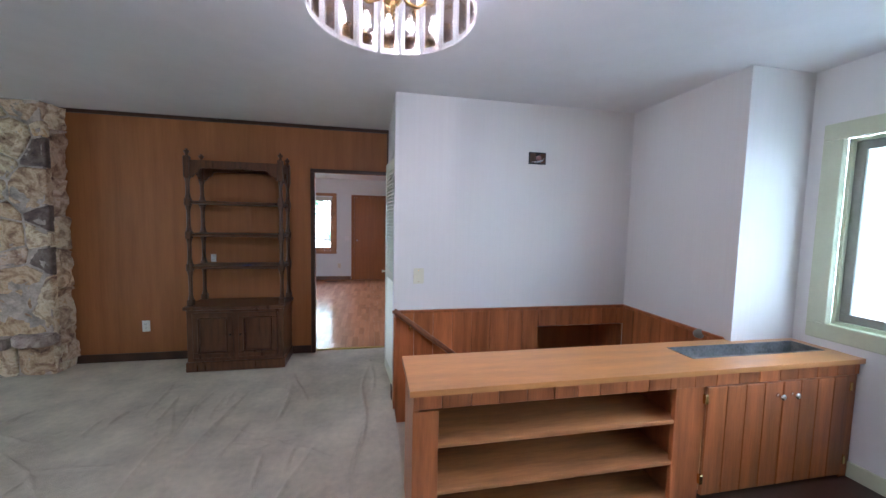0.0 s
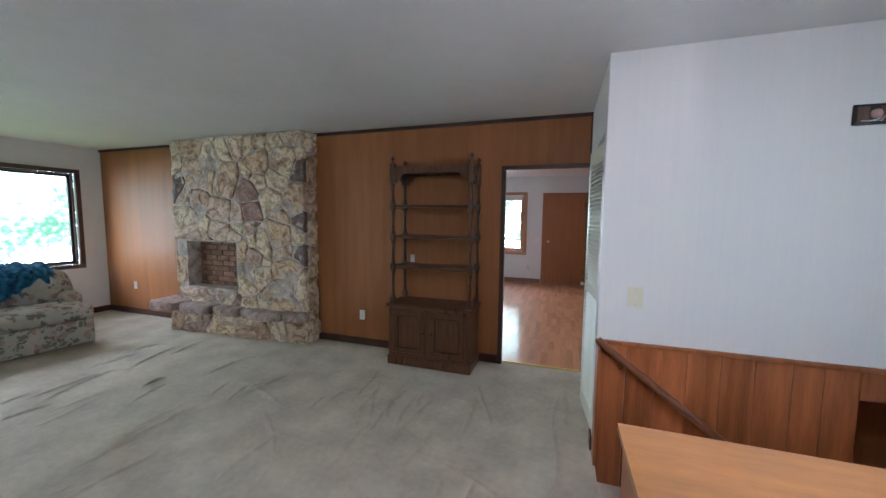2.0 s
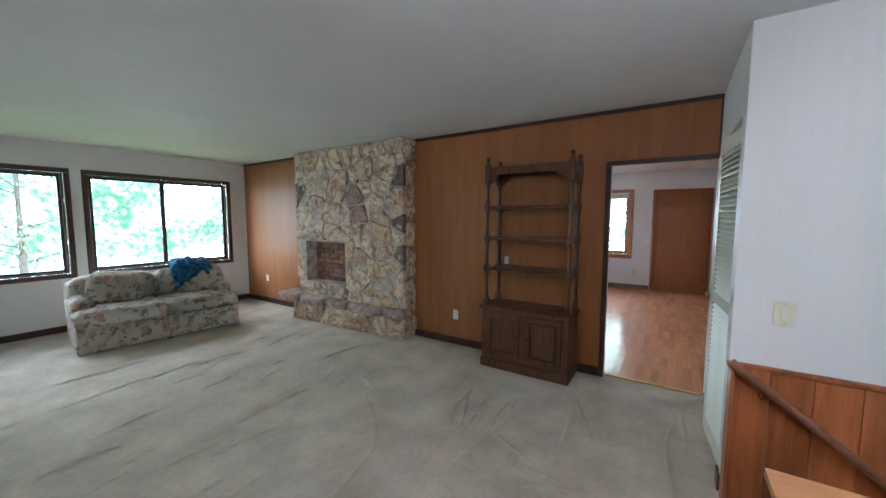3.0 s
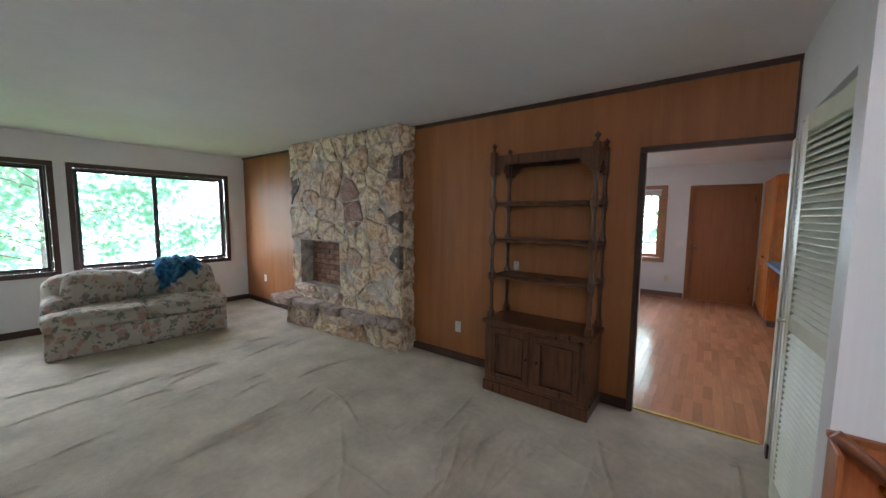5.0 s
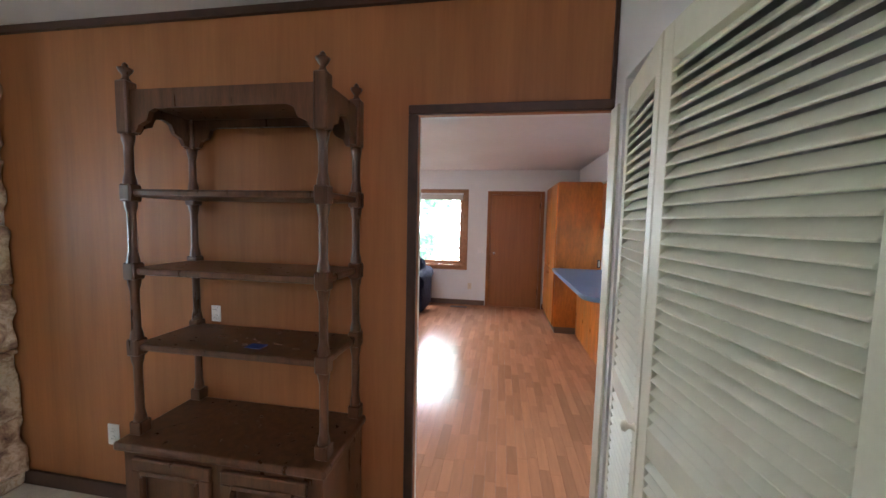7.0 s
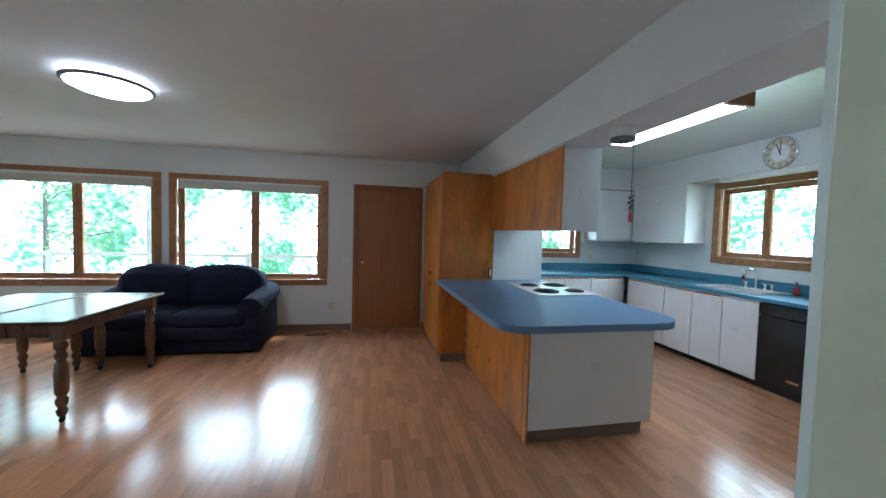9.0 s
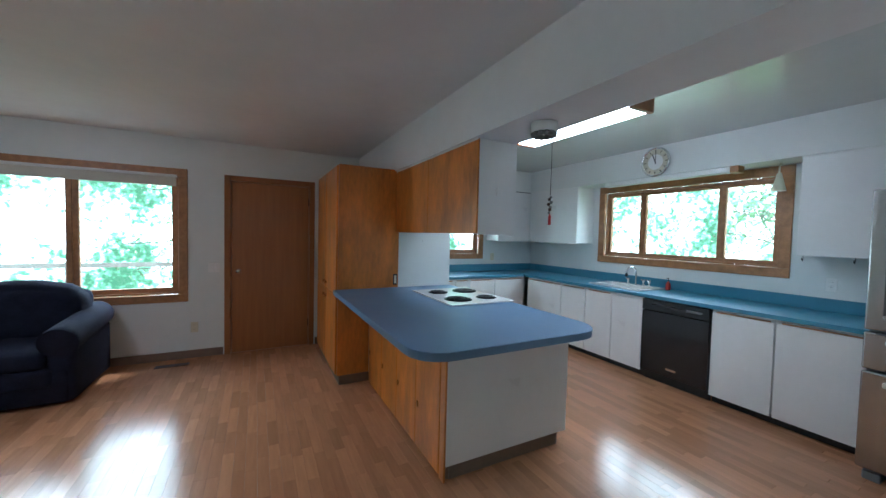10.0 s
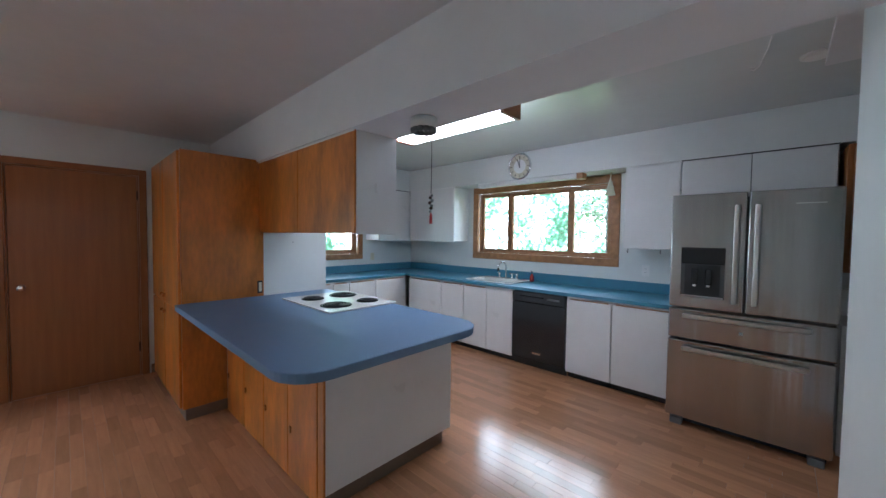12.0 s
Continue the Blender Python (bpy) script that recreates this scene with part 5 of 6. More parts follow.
def base_unit(name, m, w, doors, label, drawer=False):
    t = thing(name, m, label, "cabinet", "white base cabinets")
    part("body", B(0, w, 0.02, 0.62, 0.09, 0.862), WHITEDOOR, t)
    part("kick", B(0, w, 0.075, 0.09, 0, 0.09), BLACKMATT, t)
    for k in range(doors):
        a, b = w * k / doors + 0.003, w * (k + 1) / doors - 0.003
        part("door", B(a, b, 0.0, 0.02, 0.075, 0.83, bevel=0.003), WHITEDOOR, t)
        if k % 2 == 0:
            part("edge_pull", B(a + 0.03, b - 0.03, 0.004, 0.02, 0.832, 0.842), OAK, t)
    return t


def facing_west(y):
    return pose(3.80, y, 0, 0, 0, -90)


L_ = "white gloss base cabinet under the teal counter"
base_unit("base_cabinet", facing_west(8.43), 0.67, 1, L_)
base_unit("base_cabinet", facing_west(7.755), 0.40, 1, L_)
base_unit("base_cabinet", facing_west(7.35), 0.745, 2, "white gloss two-door base cabinet under the sink")
base_unit("base_cabinet", facing_west(5.95), 0.445, 1, L_)
base_unit("base_cabinet", facing_west(5.50), 0.50, 1, L_)
base_unit("base_cabinet", pose(2.06, 8.50, 0), 0.51, 1, L_)
base_unit("base_cabinet", pose(2.575, 8.50, 0), 0.235, 1, "narrow white base cabinet beside the corner")
base_unit("base_cabinet", pose(2.815, 8.50, 0), 0.425, 1, L_)
base_unit("base_cabinet", pose(3.245, 8.50, 0), 0.55, 1, "white corner base cabinet under the teal counter")

dw = thing("dishwasher", facing_west(6.60), "black built-in dishwasher between white cabinets", "dishwasher")
part("body", B(0.003, 0.642, 0.02, 0.60, 0.09, 0.86), BLACKMATT, dw)
part("door_panel", B(0.004, 0.641, -0.012, 0.02, 0.10, 0.735, bevel=0.006, seg=2), BLACK, dw)
cp = part("control_panel", B(0.004, 0.641, -0.016, 0.02, 0.742, 0.855, bevel=0.006, seg=2), BLACK, dw)
part("vent_slot", B(0.10, 0.40, -0.018, -0.016, 0.80, 0.815), BLACKMATT, cp)
part("button_row", B(0.44, 0.58, -0.0175, -0.016, 0.79, 0.81), GREY, cp)
part("badge", B(0.27, 0.37, -0.0135, -0.012, 0.17, 0.19), CHROME, dw, "small silver badge")
part("kick", B(0.004, 0.641, 0.06, 0.075, 0, 0.09), BLACKMATT, dw)

ct = thing("kitchen_countertop", pose(0, 0, 0), "teal blue laminate L-shaped kitchen countertop", "countertop")
SX0, SX1, SY0, SY1 = 3.90, 4.33, 6.72, 7.36
bm = bmesh.new()
for a, b, c, d in ((3.78, SX0, 4.985, 8.48), (SX1, XR - 0.001, 4.985, 8.48), (SX0, SX1, 4.985, SY0), (SX0, SX1, SY1, 8.48), (2.045, XR - 0.001, 8.48, YK - 0.001)):
    box(bm, a, b, c, d, 0.865, 0.90)
bmesh.ops.remove_doubles(bm, verts=bm.verts, dist=1e-4)
part("slab", bm, TEALTOP, ct)
part("backsplash", B(XR - 0.02, XR - 0.001, 4.985, YK - 0.021, 0.90, 1.01, bevel=0.003), TEALTOP, ct)
part("backsplash", B(2.045, XR - 0.001, YK - 0.02, YK - 0.001, 0.90, 1.01, bevel=0.003), TEALTOP, ct)

sk = thing("kitchen_sink", pose(0, 0, 0), "white enamel drop-in sink with a chrome gooseneck tap", "sink")
bm = bmesh.new()
for a, b, c, d in ((SX0 - 0.02, SX0 + 0.03, SY0 - 0.02, SY1 + 0.02), (SX1 - 0.09, SX1 + 0.02, SY0 - 0.02, SY1 + 0.02), (SX0 + 0.03, SX1 - 0.09, SY0 - 0.02, SY0 + 0.03), (SX0 + 0.03, SX1 - 0.09, SY1 - 0.03, SY1 + 0.02)):
    box(bm, a, b, c, d, 0.901, 0.918, bevel=0.004)
part("rim", bm, ENAMEL, sk)
bm = box(bmesh.new(), SX0 + 0.02, SX1 - 0.08, SY0 + 0.02, SY1 - 0.02, 0.74, 0.901)
bmesh.ops.delete(bm, geom=[f for f in bm.faces if f.calc_center_median().z > 0.895], context="FACES")
part("basin", bm, ENAMEL, sk)
tx, ty = SX1 - 0.04, 7.02
tap = part("tap", tube(bmesh.new(), [(tx, ty, 0.918), (tx, ty, 1.05), (tx - 0.01, ty, 1.10), (tx - 0.05, ty + 0.01, 1.135), (tx - 0.10, ty + 0.02, 1.13), (tx - 0.135, ty + 0.03, 1.09), (tx - 0.14, ty + 0.03, 1.05)], 0.010, 12), CHROME, sk, "chrome gooseneck tap")
part("spray_head", lathe(bmesh.new(), [(0.014, 1.02), (0.017, 1.03), (0.012, 1.06)], 14, (tx - 0.14, ty + 0.03, 0)), BLACKMATT, tap)
for dy in (-0.10, 0.10, -0.17):
    h = part("tap_handle", lathe(bmesh.new(), [(0.020, 0.918), (0.016, 0.935), (0.012, 0.95), (0.018, 0.97), (0.02, 0.985), (0.006, 0.992)], 14, (tx, ty + dy, 0)), CHROME, tap)
    part("lever", tube(bmesh.new(), [(tx, ty + dy, 0.98), (tx - 0.05, ty + dy, 0.99)], 0.006, 8), CHROME, h)
sb = thing("soap_bottle", pose(4.34, 6.66, 0.9005), "small red soap bottle with a black pump", "bottle")
part("body", lathe(bmesh.new(), [(0.022, 0), (0.026, 0.01), (0.026, 0.07), (0.012, 0.09), (0.011, 0.10)], 16), mat("red_soap", (0.5, 0.06, 0.05), 0.2), sb)
part("pump", tube(bmesh.new(), [(0, 0, 0.10), (0, 0, 0.135), (-0.025, 0, 0.135)], 0.006, 8), BLACKMATT, sb)


def wall_cabinet(m, w, h, doors, label, d=0.33):
    t = thing("wall_cabinet", m, label, "cabinet", "white wall cabinets")
    part("body", B(0, w, 0.016, d, 0, h), WHITEDOOR, t)
    for k in range(doors):
        part("door", B(w * k / doors + 0.002, w * (k + 1) / doors - 0.002, 0, 0.016, -0.01, h - 0.004, bevel=0.003), WHITEDOOR, t)
        if k:
            # black strip drawn into the seam for the shade between doors
            part("shadow_gap", B(w * k / doors - 0.002, w * k / doors + 0.002, 0.002, 0.015, -0.01, h - 0.004), BLACKMATT, t)
    # where black, this strip paints the dark gap line above the doors
    part("top_strip", B(-0.004, w + 0.004, -0.006, 0.0, h - 0.003, h + 0.006), WHITEPL if w < 0.5 or w == 0.96 else BLACKMATT, t)
    return t


wall_cabinet(pose(4.12, 8.78, 1.40, 0, 0, -90), 0.96, 0.785, 1, "white flush wall cabinet beside the sink window")
wall_cabinet(pose(3.50, YK - 0.33, 1.40), 0.615, 0.785, 1, "white flush corner wall cabinet")
wall_cabinet(pose(4.12, 5.51, 1.38, 0, 0, -90), 0.475, 0.80, 1, "white flush wall cabinet beside the refrigerator")
wall_cabinet(pose(4.12, 5.03, 1.86, 0, 0, -90), 0.97, 0.325, 2, "shallow white cabinet above the refrigerator")
for y in (5.47, 5.18):
    solid("cup_hook", tube(bmesh.new(), [(4.13, y, 1.38), (4.13, y, 1.345), (4.12, y, 1.33), (4.105, y, 1.34), (4.102, y, 1.355)], 0.003, 6), BLACKMATT, "small black metal hook under the cabinet", "hook", group="cup hooks")


def fridge():
    t = thing("refrigerator", pose(3.53, 4.985, 0, 0, 0, -90), "stainless steel french-door refrigerator with two drawers", "refrigerator")
    w = 0.92
    part("body", B(0.008, w - 0.008, 0.07, 0.80, 0.05, 1.785, bevel=0.004), GREY, t, "dark grey steel carcass")
    part("kick", B(0.02, w - 0.02, 0.09, 0.11, 0.012, 0.06), BLACKMATT, t)
    for x in (0.03, w - 0.11):
        part("foot", B(x, x + 0.08, 0.015, 0.10, 0.0, 0.055, bevel=0.006), GREY, t)
    halves = []
    for a, b in ((0.0, 0.456), (0.464, w)):
        halves.append(part("door", B(a, b, 0.0, 0.068, 0.945, 1.815, bevel=0.010, seg=3), STEEL, t, "brushed steel door"))
    lower = [part("drawer", B(0, w, 0.0, 0.068, z0, z1, bevel=0.010, seg=3), STEEL, t, "brushed steel drawer") for z0, z1 in ((0.07, 0.685), (0.70, 0.93))]
    for p, x in ((halves[0], 0.405), (halves[1], 0.515)):
        part("handle", B(x - 0.016, x + 0.016, -0.055, -0.030, 1.01, 1.72, bevel=0.008, seg=2), CHROMEDULL, p, "flat steel bar handle")
        for z in (1.05, 1.68):
            part("handle_stud", B(x - 0.01, x + 0.01, -0.031, 0.0, z - 0.015, z + 0.015), CHROMEDULL, p)
    for p, z in ((lower[0], 0.63), (lower[1], 0.885)):
        part("handle", B(0.10, w - 0.12, -0.055, -0.030, z - 0.016, z + 0.016, bevel=0.008, seg=2), CHROMEDULL, p, "flat steel bar handle")
        for x in (0.14, w - 0.16):
            part("handle_stud", B(x - 0.015, x + 0.015, -0.031, 0.0, z - 0.01, z + 0.01), CHROMEDULL, p)
    disp = part("dispenser", B(0.075, 0.345, -0.006, 0.0, 1.03, 1.41, bevel=0.002), GREYGLOSS, halves[0], "grey water and ice dispenser")
    part("dispenser", B(0.075, 0.345, -0.010, -0.0061, 1.285, 1.41, bevel=0.002), BLACK, halves[0], "glossy dark display")
    part("dispenser", B(0.10, 0.32, -0.0085, -0.006, 1.05, 1.28, bevel=0.002), BLACKMATT, halves[0])
    for x in (0.165, 0.25):
        part("dispenser_paddle", B(x - 0.02, x + 0.02, -0.020, -0.0086, 1.13, 1.25, bevel=0.006), BLACK, halves[0])
        part("dispenser_nozzle", B(x - 0.012, x + 0.012, -0.024, -0.0086, 1.115, 1.13, bevel=0.003), CHROME, halves[0])
    part("dispenser_tray", B(0.08, 0.34, -0.03, -0.006, 1.03, 1.045, bevel=0.004), CHROMEDULL, halves[0])
    part("badge", B(w - 0.22, w - 0.08, -0.0015, 0.0, 1.715, 1.722), CHROME, halves[1])
    part("badge", B(0.44, 0.46, -0.0015, 0.0, 0.79, 0.81), WHITEPL, lower[1])
    return t


CHROMEDULL = mat("satin_steel_handle", (0.62, 0.60, 0.58), 0.3, 1.0, vary=0.03)
GREYGLOSS = mat("grey_gloss_plastic", (0.10, 0.10, 0.10), 0.25, vary=0.05)
fridge()

ft = thing("fluorescent_light", pose(0, 0, 0), "lit fluorescent ceiling fixture with wooden ends", "ceiling light")
part("diffuser", B(2.32, 2.52, 5.80, 6.92, 2.335, 2.42, bevel=0.012, seg=2), TUBE, ft, "glowing white diffuser")
part("end_cap", B(2.31, 2.53, 5.765, 5.80, 2.33, 2.52, bevel=0.003), DOORWOOD, ft, "wooden end cap")
part("end_cap", B(2.31, 2.53, 6.92, 6.955, 2.33, 2.52, bevel=0.003), DOORWOOD, ft)
part("tray", B(2.33, 2.51, 5.80, 6.92, 2.421, 2.52), WHITEPL, ft)
ws = thing("window_light", pose(0, 0, 0), "unlit white strip light with a wooden end under the soffit", "strip light")
part("housing", B(4.135, 4.23, 6.02, 7.40, 2.135, 2.188, bevel=0.006), WHITEPL, ws)
part("end_cap", B(4.125, 4.24, 5.95, 6.02, 2.125, 2.189, bevel=0.003), OAK, ws)
sp = thing("spotlight", pose(4.32, 5.72, 2.03), "small beige cone spotlight beside the window", "spotlight")
part("shade", lathe(bmesh.new(), [(0.055, -0.09), (0.052, -0.085), (0.022, 0.04), (0.016, 0.07)], 20), CREAM, sp)
part("bracket", tube(bmesh.new(), [(0, 0, 0.07), (0, -0.0, 0.12), (0.02, 0.0, 0.158)], 0.008, 8), CREAM, sp)

vt = thing("ceiling_vent", pose(3.14, 4.24, 0), "small oval white ceiling vent cover", "vent")
part("ring", lathe(bmesh.new(), [(0.062, 2.506), (0.07, 2.510), (0.072, 2.5195)], 28), WHITEPL, vt)
part("cover", lathe(bmesh.new(), [(0.03, 2.500), (0.05, 2.503), (0.055, 2.5059)], 28), WHITEPL, vt)
cc = thing("ceiling_hook", pose(2.73, 4.42, 0), "thin white cord clipped along the ceiling with a hooked end", "hook")
part("run", tube(bmesh.new(), [(0.0, 0.0, 2.517), (0.15, 0.02, 2.516), (0.30, 0.05, 2.516)], 0.0035, 6), WHITEPL, cc)
part("curl", tube(bmesh.new(), [(0.30, 0.05, 2.516), (0.33, 0.06, 2.50), (0.335, 0.085, 2.485), (0.32, 0.10, 2.49)], 0.004, 6), WHITEPL, cc)

ck = thing("wall_clock", pose(4.118, 6.73, 2.345, 0, 0, -90), "round silver-rimmed wall clock on the soffit", "clock")
part("rim", lathe(bmesh.new(), [(0.158, 0), (0.165, 0.012), (0.160, 0.026), (0.145, 0.028), (0.143, 0.0)], 40, (0, 0, 0), side, False), CHROME, ck, "silver rim")
dial = part("dial", lathe(bmesh.new(), [(0.142, 0.004), (0.142, 0.012)], 40, (0, 0, 0), side), mat("beige_clock_dial", (0.62, 0.58, 0.45), 0.5), ck)
part("inner_dial", lathe(bmesh.new(), [(0.085, 0.012), (0.085, 0.014)], 36, (0, 0, 0), side), WHITEPL, ck)
for k in range(12):
    bm = B(-0.004, 0.004, -0.014, -0.012, 0.108, 0.132)
    bmesh.ops.transform(bm, matrix=pose(0, 0, 0, 0, 30 * k, 0), verts=bm.verts)
    part("hour_mark", bm, BLACKMATT, ck)
for ang, ln, wd in ((-22, 0.10, 0.005), (2, 0.13, 0.0035)):
    bm = B(-wd, wd, -0.018, -0.016, -0.02, ln)
    bmesh.ops.transform(bm, matrix=pose(0, 0, 0, 0, ang, 0), verts=bm.verts)
    part("clock_hand", bm, BLACKMATT, ck)

sd = thing("ceiling_canopy", pose(1.55, 5.76, 0), "round white ornate ceiling canopy under the beam", "canopy")
part("drum", lathe(bmesh.new(), [(0.065, 2.045), (0.072, 2.05), (0.072, 2.098), (0.07, 2.0995)], 28), WHITEPL, sd)
for k in range(12):
    a = math.tau * k / 12
    part("scallop", lathe(bmesh.new(), [(0.012, 2.022), (0.017, 2.034), (0.014, 2.0455)], 10, (0.056 * math.cos(a), 0.056 * math.sin(a), 0)), GREY, sd)
ch = thing("wind_chime", pose(1.69, 5.84, 0), "small hanging beaded ornament with a red tassel", "ornament")
part("cord", tube(bmesh.new(), [(0, 0, 2.099), (0.002, 0, 1.9), (0, 0, 1.72)], 0.002, 6), BLACKMATT, ch)
part("tassel", lathe(bmesh.new(), [(0.009, 1.545), (0.008, 1.59), (0.004, 1.61)], 10), mat("red_thread", (0.55, 0.03, 0.04), 0.8), ch, "red thread tassel")
for k, (dx, dz, r) in enumerate(((0.012, 1.71, 0.008), (-0.012, 1.695, 0.009), (0.015, 1.68, 0.01), (-0.016, 1.665, 0.010), (0.01, 1.65, 0.009), (-0.006, 1.635, 0.010), (0.0, 1.618, 0.008))):
    part("bead", lathe(bmesh.new(), [(r * 0.4, -r), (r, -r * 0.4), (r, r * 0.4), (r * 0.4, r)], 10, (dx, 0.006 * (-1) ** k, dz)), TRIMDARK if k % 2 else GREY, ch)

# the corner past the refrigerator: a wooden cupboard and a range end
pc = thing("wood_cupboard", pose(3.98, 3.43, 0), "reddish wooden panelled cupboard past the refrigerator", "cupboard")
part("body", B(0, 0.46, 0, 0.60, 1.25, 2.15, bevel=0.004), DOORWOOD, pc)
dr = part("door", B(-0.018, 0.0, 0.03, 0.57, 1.27, 2.13, bevel=0.006), DOORWOOD, pc)
part("raised_panel", B(-0.028, -0.018, 0.10, 0.50, 1.34, 2.06, bevel=0.006), DOORWOOD, dr)
rg = thing("range", pose(3.80, 3.43, 0), "white and black kitchen range past the refrigerator", "range")
part("body", B(0.02, 0.62, 0, 0.60, 0.0, 0.90, bevel=0.006), ENAMEL, rg)
part("oven_door", B(-0.005, 0.02, 0.02, 0.58, 0.22, 0.80, bevel=0.008), BLACK, rg)
part("handle", tube(bmesh.new(), [(-0.03, 0.08, 0.76), (-0.03, 0.52, 0.76)], 0.012, 10), BLACKMATT, rg)
part("backguard", B(0.54, 0.62, 0, 0.60, 0.90, 1.10, bevel=0.006), ENAMEL, rg)

# ---------- outdoors ----------
# woods that glow by emission, standing in for daylight at the windows
def foliage_backdrop():
    m = bpy.data.materials.new("glowing_woods")
    m.use_nodes = True
    n, l = m.node_tree.nodes, m.node_tree.links
    n.remove(n["Principled BSDF"])
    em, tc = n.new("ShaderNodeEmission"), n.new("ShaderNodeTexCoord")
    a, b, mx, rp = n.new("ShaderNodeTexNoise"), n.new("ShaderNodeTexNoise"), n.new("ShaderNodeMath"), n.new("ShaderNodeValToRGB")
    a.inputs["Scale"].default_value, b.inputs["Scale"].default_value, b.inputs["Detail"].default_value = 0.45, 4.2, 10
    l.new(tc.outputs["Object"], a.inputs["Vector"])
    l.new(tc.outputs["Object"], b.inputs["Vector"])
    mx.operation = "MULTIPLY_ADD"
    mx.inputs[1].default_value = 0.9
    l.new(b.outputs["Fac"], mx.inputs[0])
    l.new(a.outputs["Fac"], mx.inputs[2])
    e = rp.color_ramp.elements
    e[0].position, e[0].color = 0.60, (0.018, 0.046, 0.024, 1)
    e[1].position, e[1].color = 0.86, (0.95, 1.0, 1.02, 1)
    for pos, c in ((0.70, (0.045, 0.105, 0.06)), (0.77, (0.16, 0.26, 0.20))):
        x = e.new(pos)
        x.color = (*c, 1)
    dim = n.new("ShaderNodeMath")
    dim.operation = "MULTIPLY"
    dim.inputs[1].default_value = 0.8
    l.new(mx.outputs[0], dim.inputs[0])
    # glow whitens with height, as sky showing through the treetops
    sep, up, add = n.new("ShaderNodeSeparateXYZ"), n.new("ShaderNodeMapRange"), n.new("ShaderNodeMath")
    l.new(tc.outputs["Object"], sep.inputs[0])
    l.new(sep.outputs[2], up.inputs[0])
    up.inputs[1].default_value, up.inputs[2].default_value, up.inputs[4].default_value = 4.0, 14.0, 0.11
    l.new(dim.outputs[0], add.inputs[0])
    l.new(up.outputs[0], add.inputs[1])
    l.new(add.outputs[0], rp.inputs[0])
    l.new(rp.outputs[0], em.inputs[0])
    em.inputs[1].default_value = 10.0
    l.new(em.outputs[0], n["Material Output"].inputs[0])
    return m


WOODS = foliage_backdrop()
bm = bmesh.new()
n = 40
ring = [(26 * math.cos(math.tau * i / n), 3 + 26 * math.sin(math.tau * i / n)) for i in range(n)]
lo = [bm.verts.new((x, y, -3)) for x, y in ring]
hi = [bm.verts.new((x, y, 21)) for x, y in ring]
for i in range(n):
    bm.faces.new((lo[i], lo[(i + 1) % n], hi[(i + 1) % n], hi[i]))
structure("backdrop", bm, WOODS, "glowing backdrop of woods all round the house")
bm = bmesh.new()
bmesh.ops.create_grid(bm, x_segments=8, y_segments=8, size=400)
bmesh.ops.translate(bm, verts=bm.verts, vec=(0, 0, -2.9))
structure("ground", bm, mat("grass_ground", (0.15, 0.215, 0.08), 0.9, vary=0.3, scale=0.8), "green lawn round the house")
structure("roof", B(-7.0, 5.0, -4.0, 9.6, H + 0.14, H + 0.24), MORTAR, "flat roof over the house")

# ---------- deck and trees outdoors ----------
DECKWOOD = mat("weathered_deck_paint", (0.42, 0.40, 0.36), 0.7, vary=0.12, scale=6)
structure("deck", B(-5.6, 1.2, YK + 0.15, YK + 2.3, -0.20, -0.12), DECKWOOD, "grey weathered wooden deck outside the dining windows")
dk = thing("deck_railing", pose(0, YK + 2.2, 0), "pale painted wooden deck railing", "railing")
for z in (0.30, 0.86):
    part("rail", B(-5.6, 1.2, -0.02, 0.02, z, z + 0.07), DECKWOOD, dk)
for k in range(5):
    part("post", B(-5.5 + 1.6 * k, -5.41 + 1.6 * k, -0.045, 0.045, -0.12, 0.96), DECKWOOD, dk)
part("post", B(-3.95, -3.83, -0.06, 0.06, -0.12, 2.9), DECKWOOD, dk, "tall roof post")

LEAF = mat("sunlit_leaf", (0.12, 0.24, 0.08), 0.5, vary=0.35, scale=2.0)
LEAF.node_tree.nodes["Principled BSDF"].inputs["Subsurface Weight"].default_value = 0.0
LEAF.node_tree.nodes["Principled BSDF"].inputs["Transmission Weight"].default_value = 0.35
BARK = mat("grey_bark", (0.16, 0.14, 0.12), 0.9, vary=0.3, scale=6, stretch=(4, 4, 1), bump=0.8)


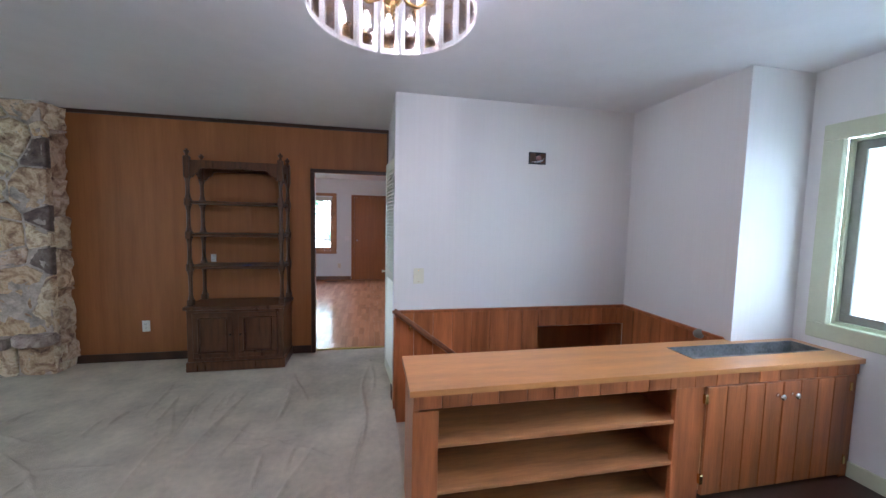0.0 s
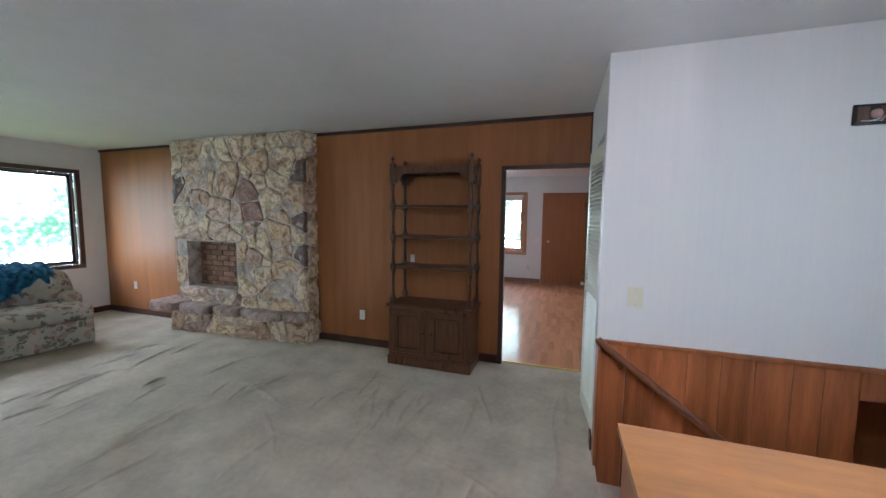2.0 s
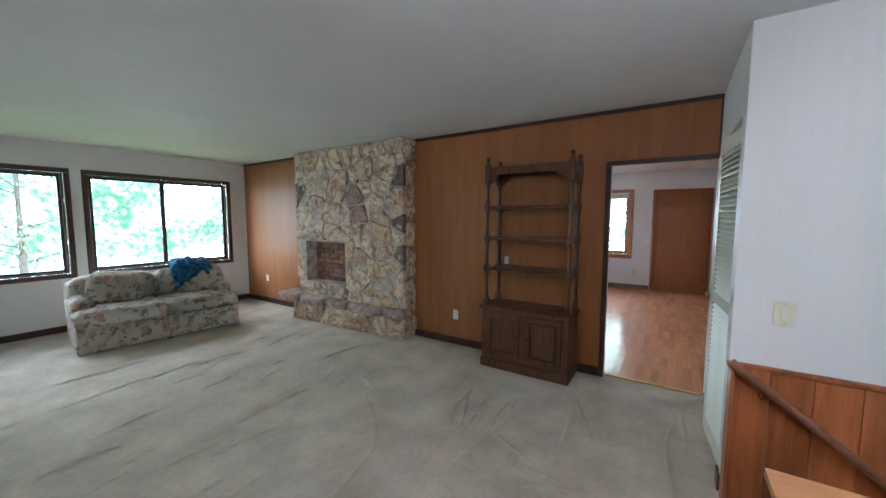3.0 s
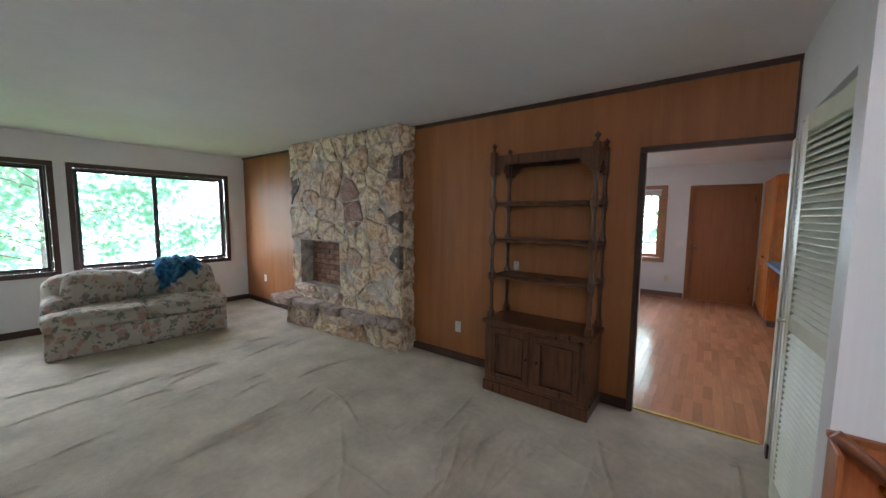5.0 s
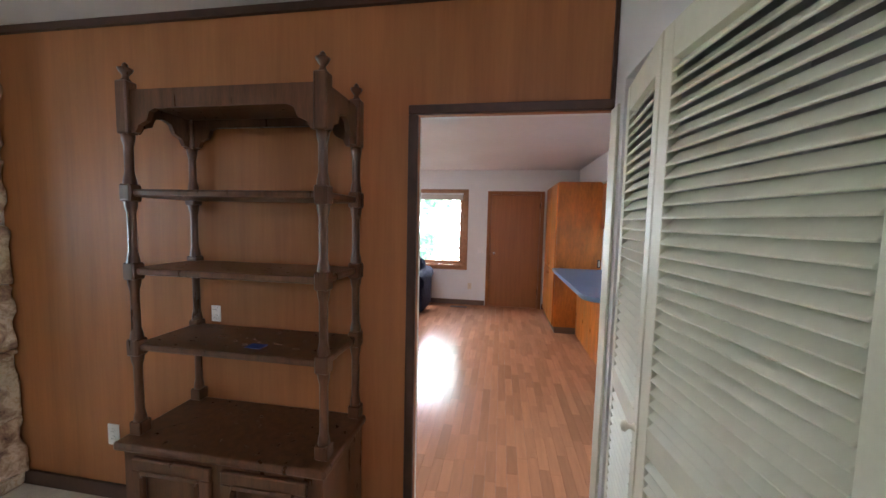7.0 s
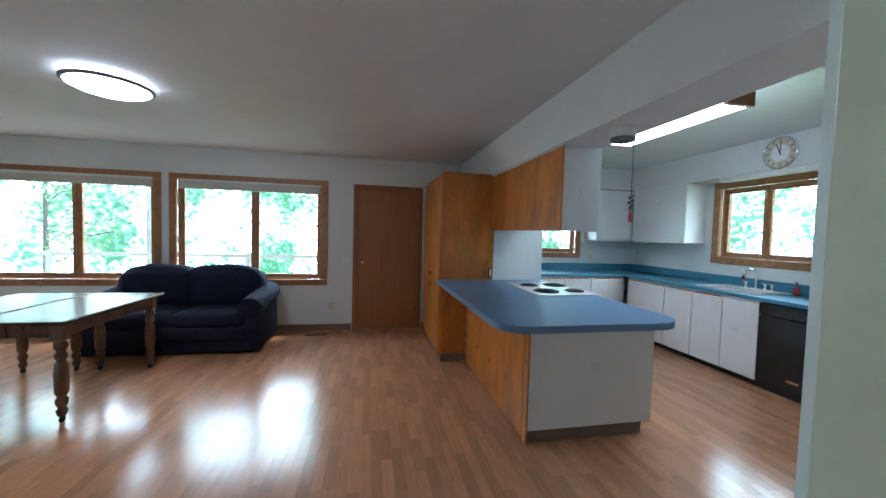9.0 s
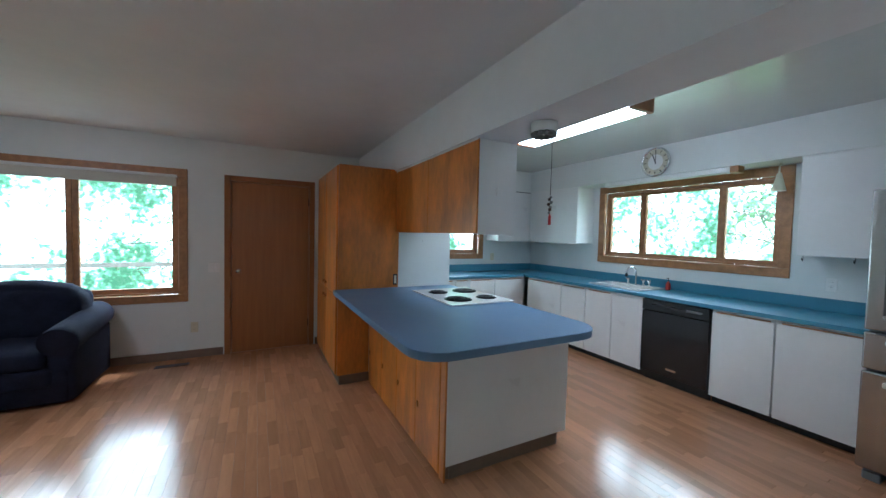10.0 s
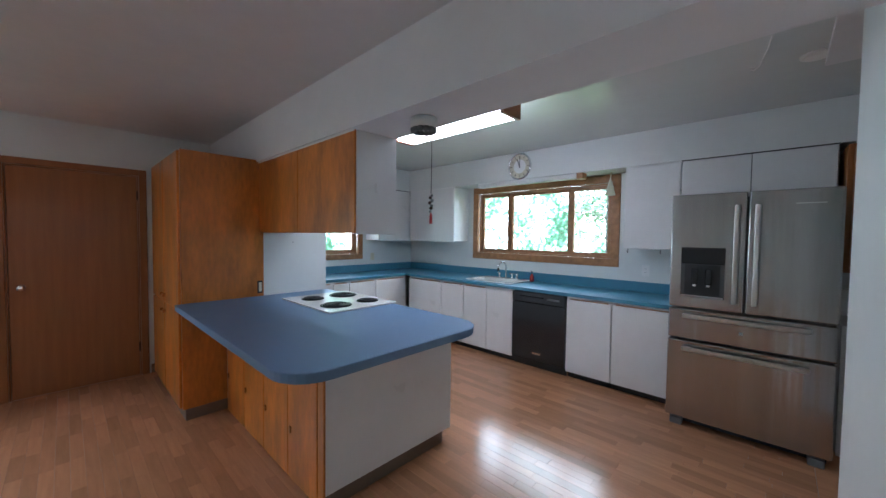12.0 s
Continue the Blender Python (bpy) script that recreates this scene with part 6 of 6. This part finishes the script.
def tree(x, y, h, seed, droop=0.0):
    rng = random.Random(seed)
    t = thing("tree", pose(x, y, -2.9), "leafy green tree outside the window", "tree", "trees round the house")
    trunk = bmesh.new()
    tube(trunk, [(0, 0, 0), (0.05, 0, h * 0.3), (0.02, 0.06, h * 0.7), (0, 0, h)], 0.14, 10)
    for v in trunk.verts:
        k = 1 - 0.75 * v.co.z / h
        v.co.x, v.co.y = v.co.x * k, v.co.y * k
    verts, faces = [], []
    for k in range(22):
        a, z = rng.uniform(0, math.tau), h * rng.uniform(0.28, 0.95)
        ln = (h - z) * 0.38 + 0.7
        tip = Vector((ln * math.cos(a), ln * math.sin(a), z + ln * (0.25 - droop)))
        tube(trunk, [(0, 0, z), Vector((0, 0, z)).lerp(tip, 0.5) + Vector((0, 0, 0.1)), tip], 0.022, 6)
        for q in range(60):
            c = Vector((0, 0, z)).lerp(tip, rng.uniform(0.25, 1.1)) + Vector((rng.gauss(0, 0.28), rng.gauss(0, 0.28), rng.gauss(0, 0.22)))
            u = Vector((rng.gauss(0, 1), rng.gauss(0, 1), rng.gauss(0, 0.6))).normalized() * rng.uniform(0.05, 0.11)
            w = u.cross(Vector((rng.gauss(0, 1), rng.gauss(0, 1), rng.gauss(0, 1)))).normalized() * u.length * 0.55
            i = len(verts)
            verts += [c - u, c + w, c + u, c - w]
            faces.append((i, i + 1, i + 2, i + 3))
    part("trunk", trunk, BARK, t)
    me = bpy.data.meshes.new("crown")
    me.from_pydata(verts, [], faces)
    me.materials.append(LEAF)
    cr = new("crown", me)
    cr.parent = t
    return t


for i, (x, y, h) in enumerate(((-17, 2.65, 9), (-17, 13, 9), (-12, 20, 9), (-0.8, 18.5, 9), (15.5, 9.5, 7))):
    tree(x, y, h, 20 + i, 0.25 if i == 3 else 0.0)

# ---------- laminate strips, near ones singly ----------
floor = thing("floor_laminate", pose(0, 0, 0), "brown three-strip wood laminate floor", "floor", kind="structure")
rng = random.Random(8)
SW = 0.0665
strip_meshes = {}


def strip_mesh(ln):
    if ln not in strip_meshes:
        strip_meshes[ln] = mesh_of("strip", B(-SW / 2 + 0.0005, SW / 2 - 0.0005, 0.0007, ln - 0.0007, -0.006, 0.0), LAMINATE)
    return strip_meshes[ln]


far_verts, far_faces = [], []
count = 0
x = -4.9 + SW / 2
while x < XR:
    y = YP + 0.062 - rng.uniform(0, 0.3)
    while y < YK:
        ln = rng.choice((0.28, 0.34, 0.40, 0.46))
        y0, y1 = max(y, YP + 0.062), min(y + ln, YK)
        if y1 - y0 > 0.02:

            if -1.1 < x < 1.05 and abs((y1 - y0) - ln) < 1e-6 and y0 < 7.4 and count < 300:
                s = new("strip", strip_mesh(ln))
                s.parent = floor
                s.location = (x, y0, 0)
                count += 1
            else:
                i = len(far_verts)
                a, b, c, d = x - SW / 2 + 0.0005, x + SW / 2 - 0.0005, y0 + 0.0007, y1 - 0.0007
                far_verts += [(a, c, -0.006), (b, c, -0.006), (b, d, -0.006), (a, d, -0.006), (a, c, 0), (b, c, 0), (b, d, 0), (a, d, 0)]
                far_faces += [(i + 4, i + 5, i + 6, i + 7), (i, i + 1, i + 5, i + 4), (i + 1, i + 2, i + 6, i + 5), (i + 2, i + 3, i + 7, i + 6), (i + 3, i, i + 4, i + 7)]
        y += ln
    x += SW
me = bpy.data.meshes.new("far_strips")
me.from_pydata(far_verts, [], far_faces)


def island_laminate():
    m = LAMINATE.copy()
    m.name = "laminate_strip_joined"
    n, l = m.node_tree.nodes, m.node_tree.links
    geo = n.new("ShaderNodeNewGeometry")
    for link in list(l):
        if link.from_node.bl_idname == "ShaderNodeObjectInfo":
            to = link.to_socket
            l.remove(link)
            l.new(geo.outputs["Random Per Island"], to)
    return m


me.materials.append(island_laminate())
fs = new("far_strips", me)
fs.parent = floor
tagged(fs, kind="stuff")
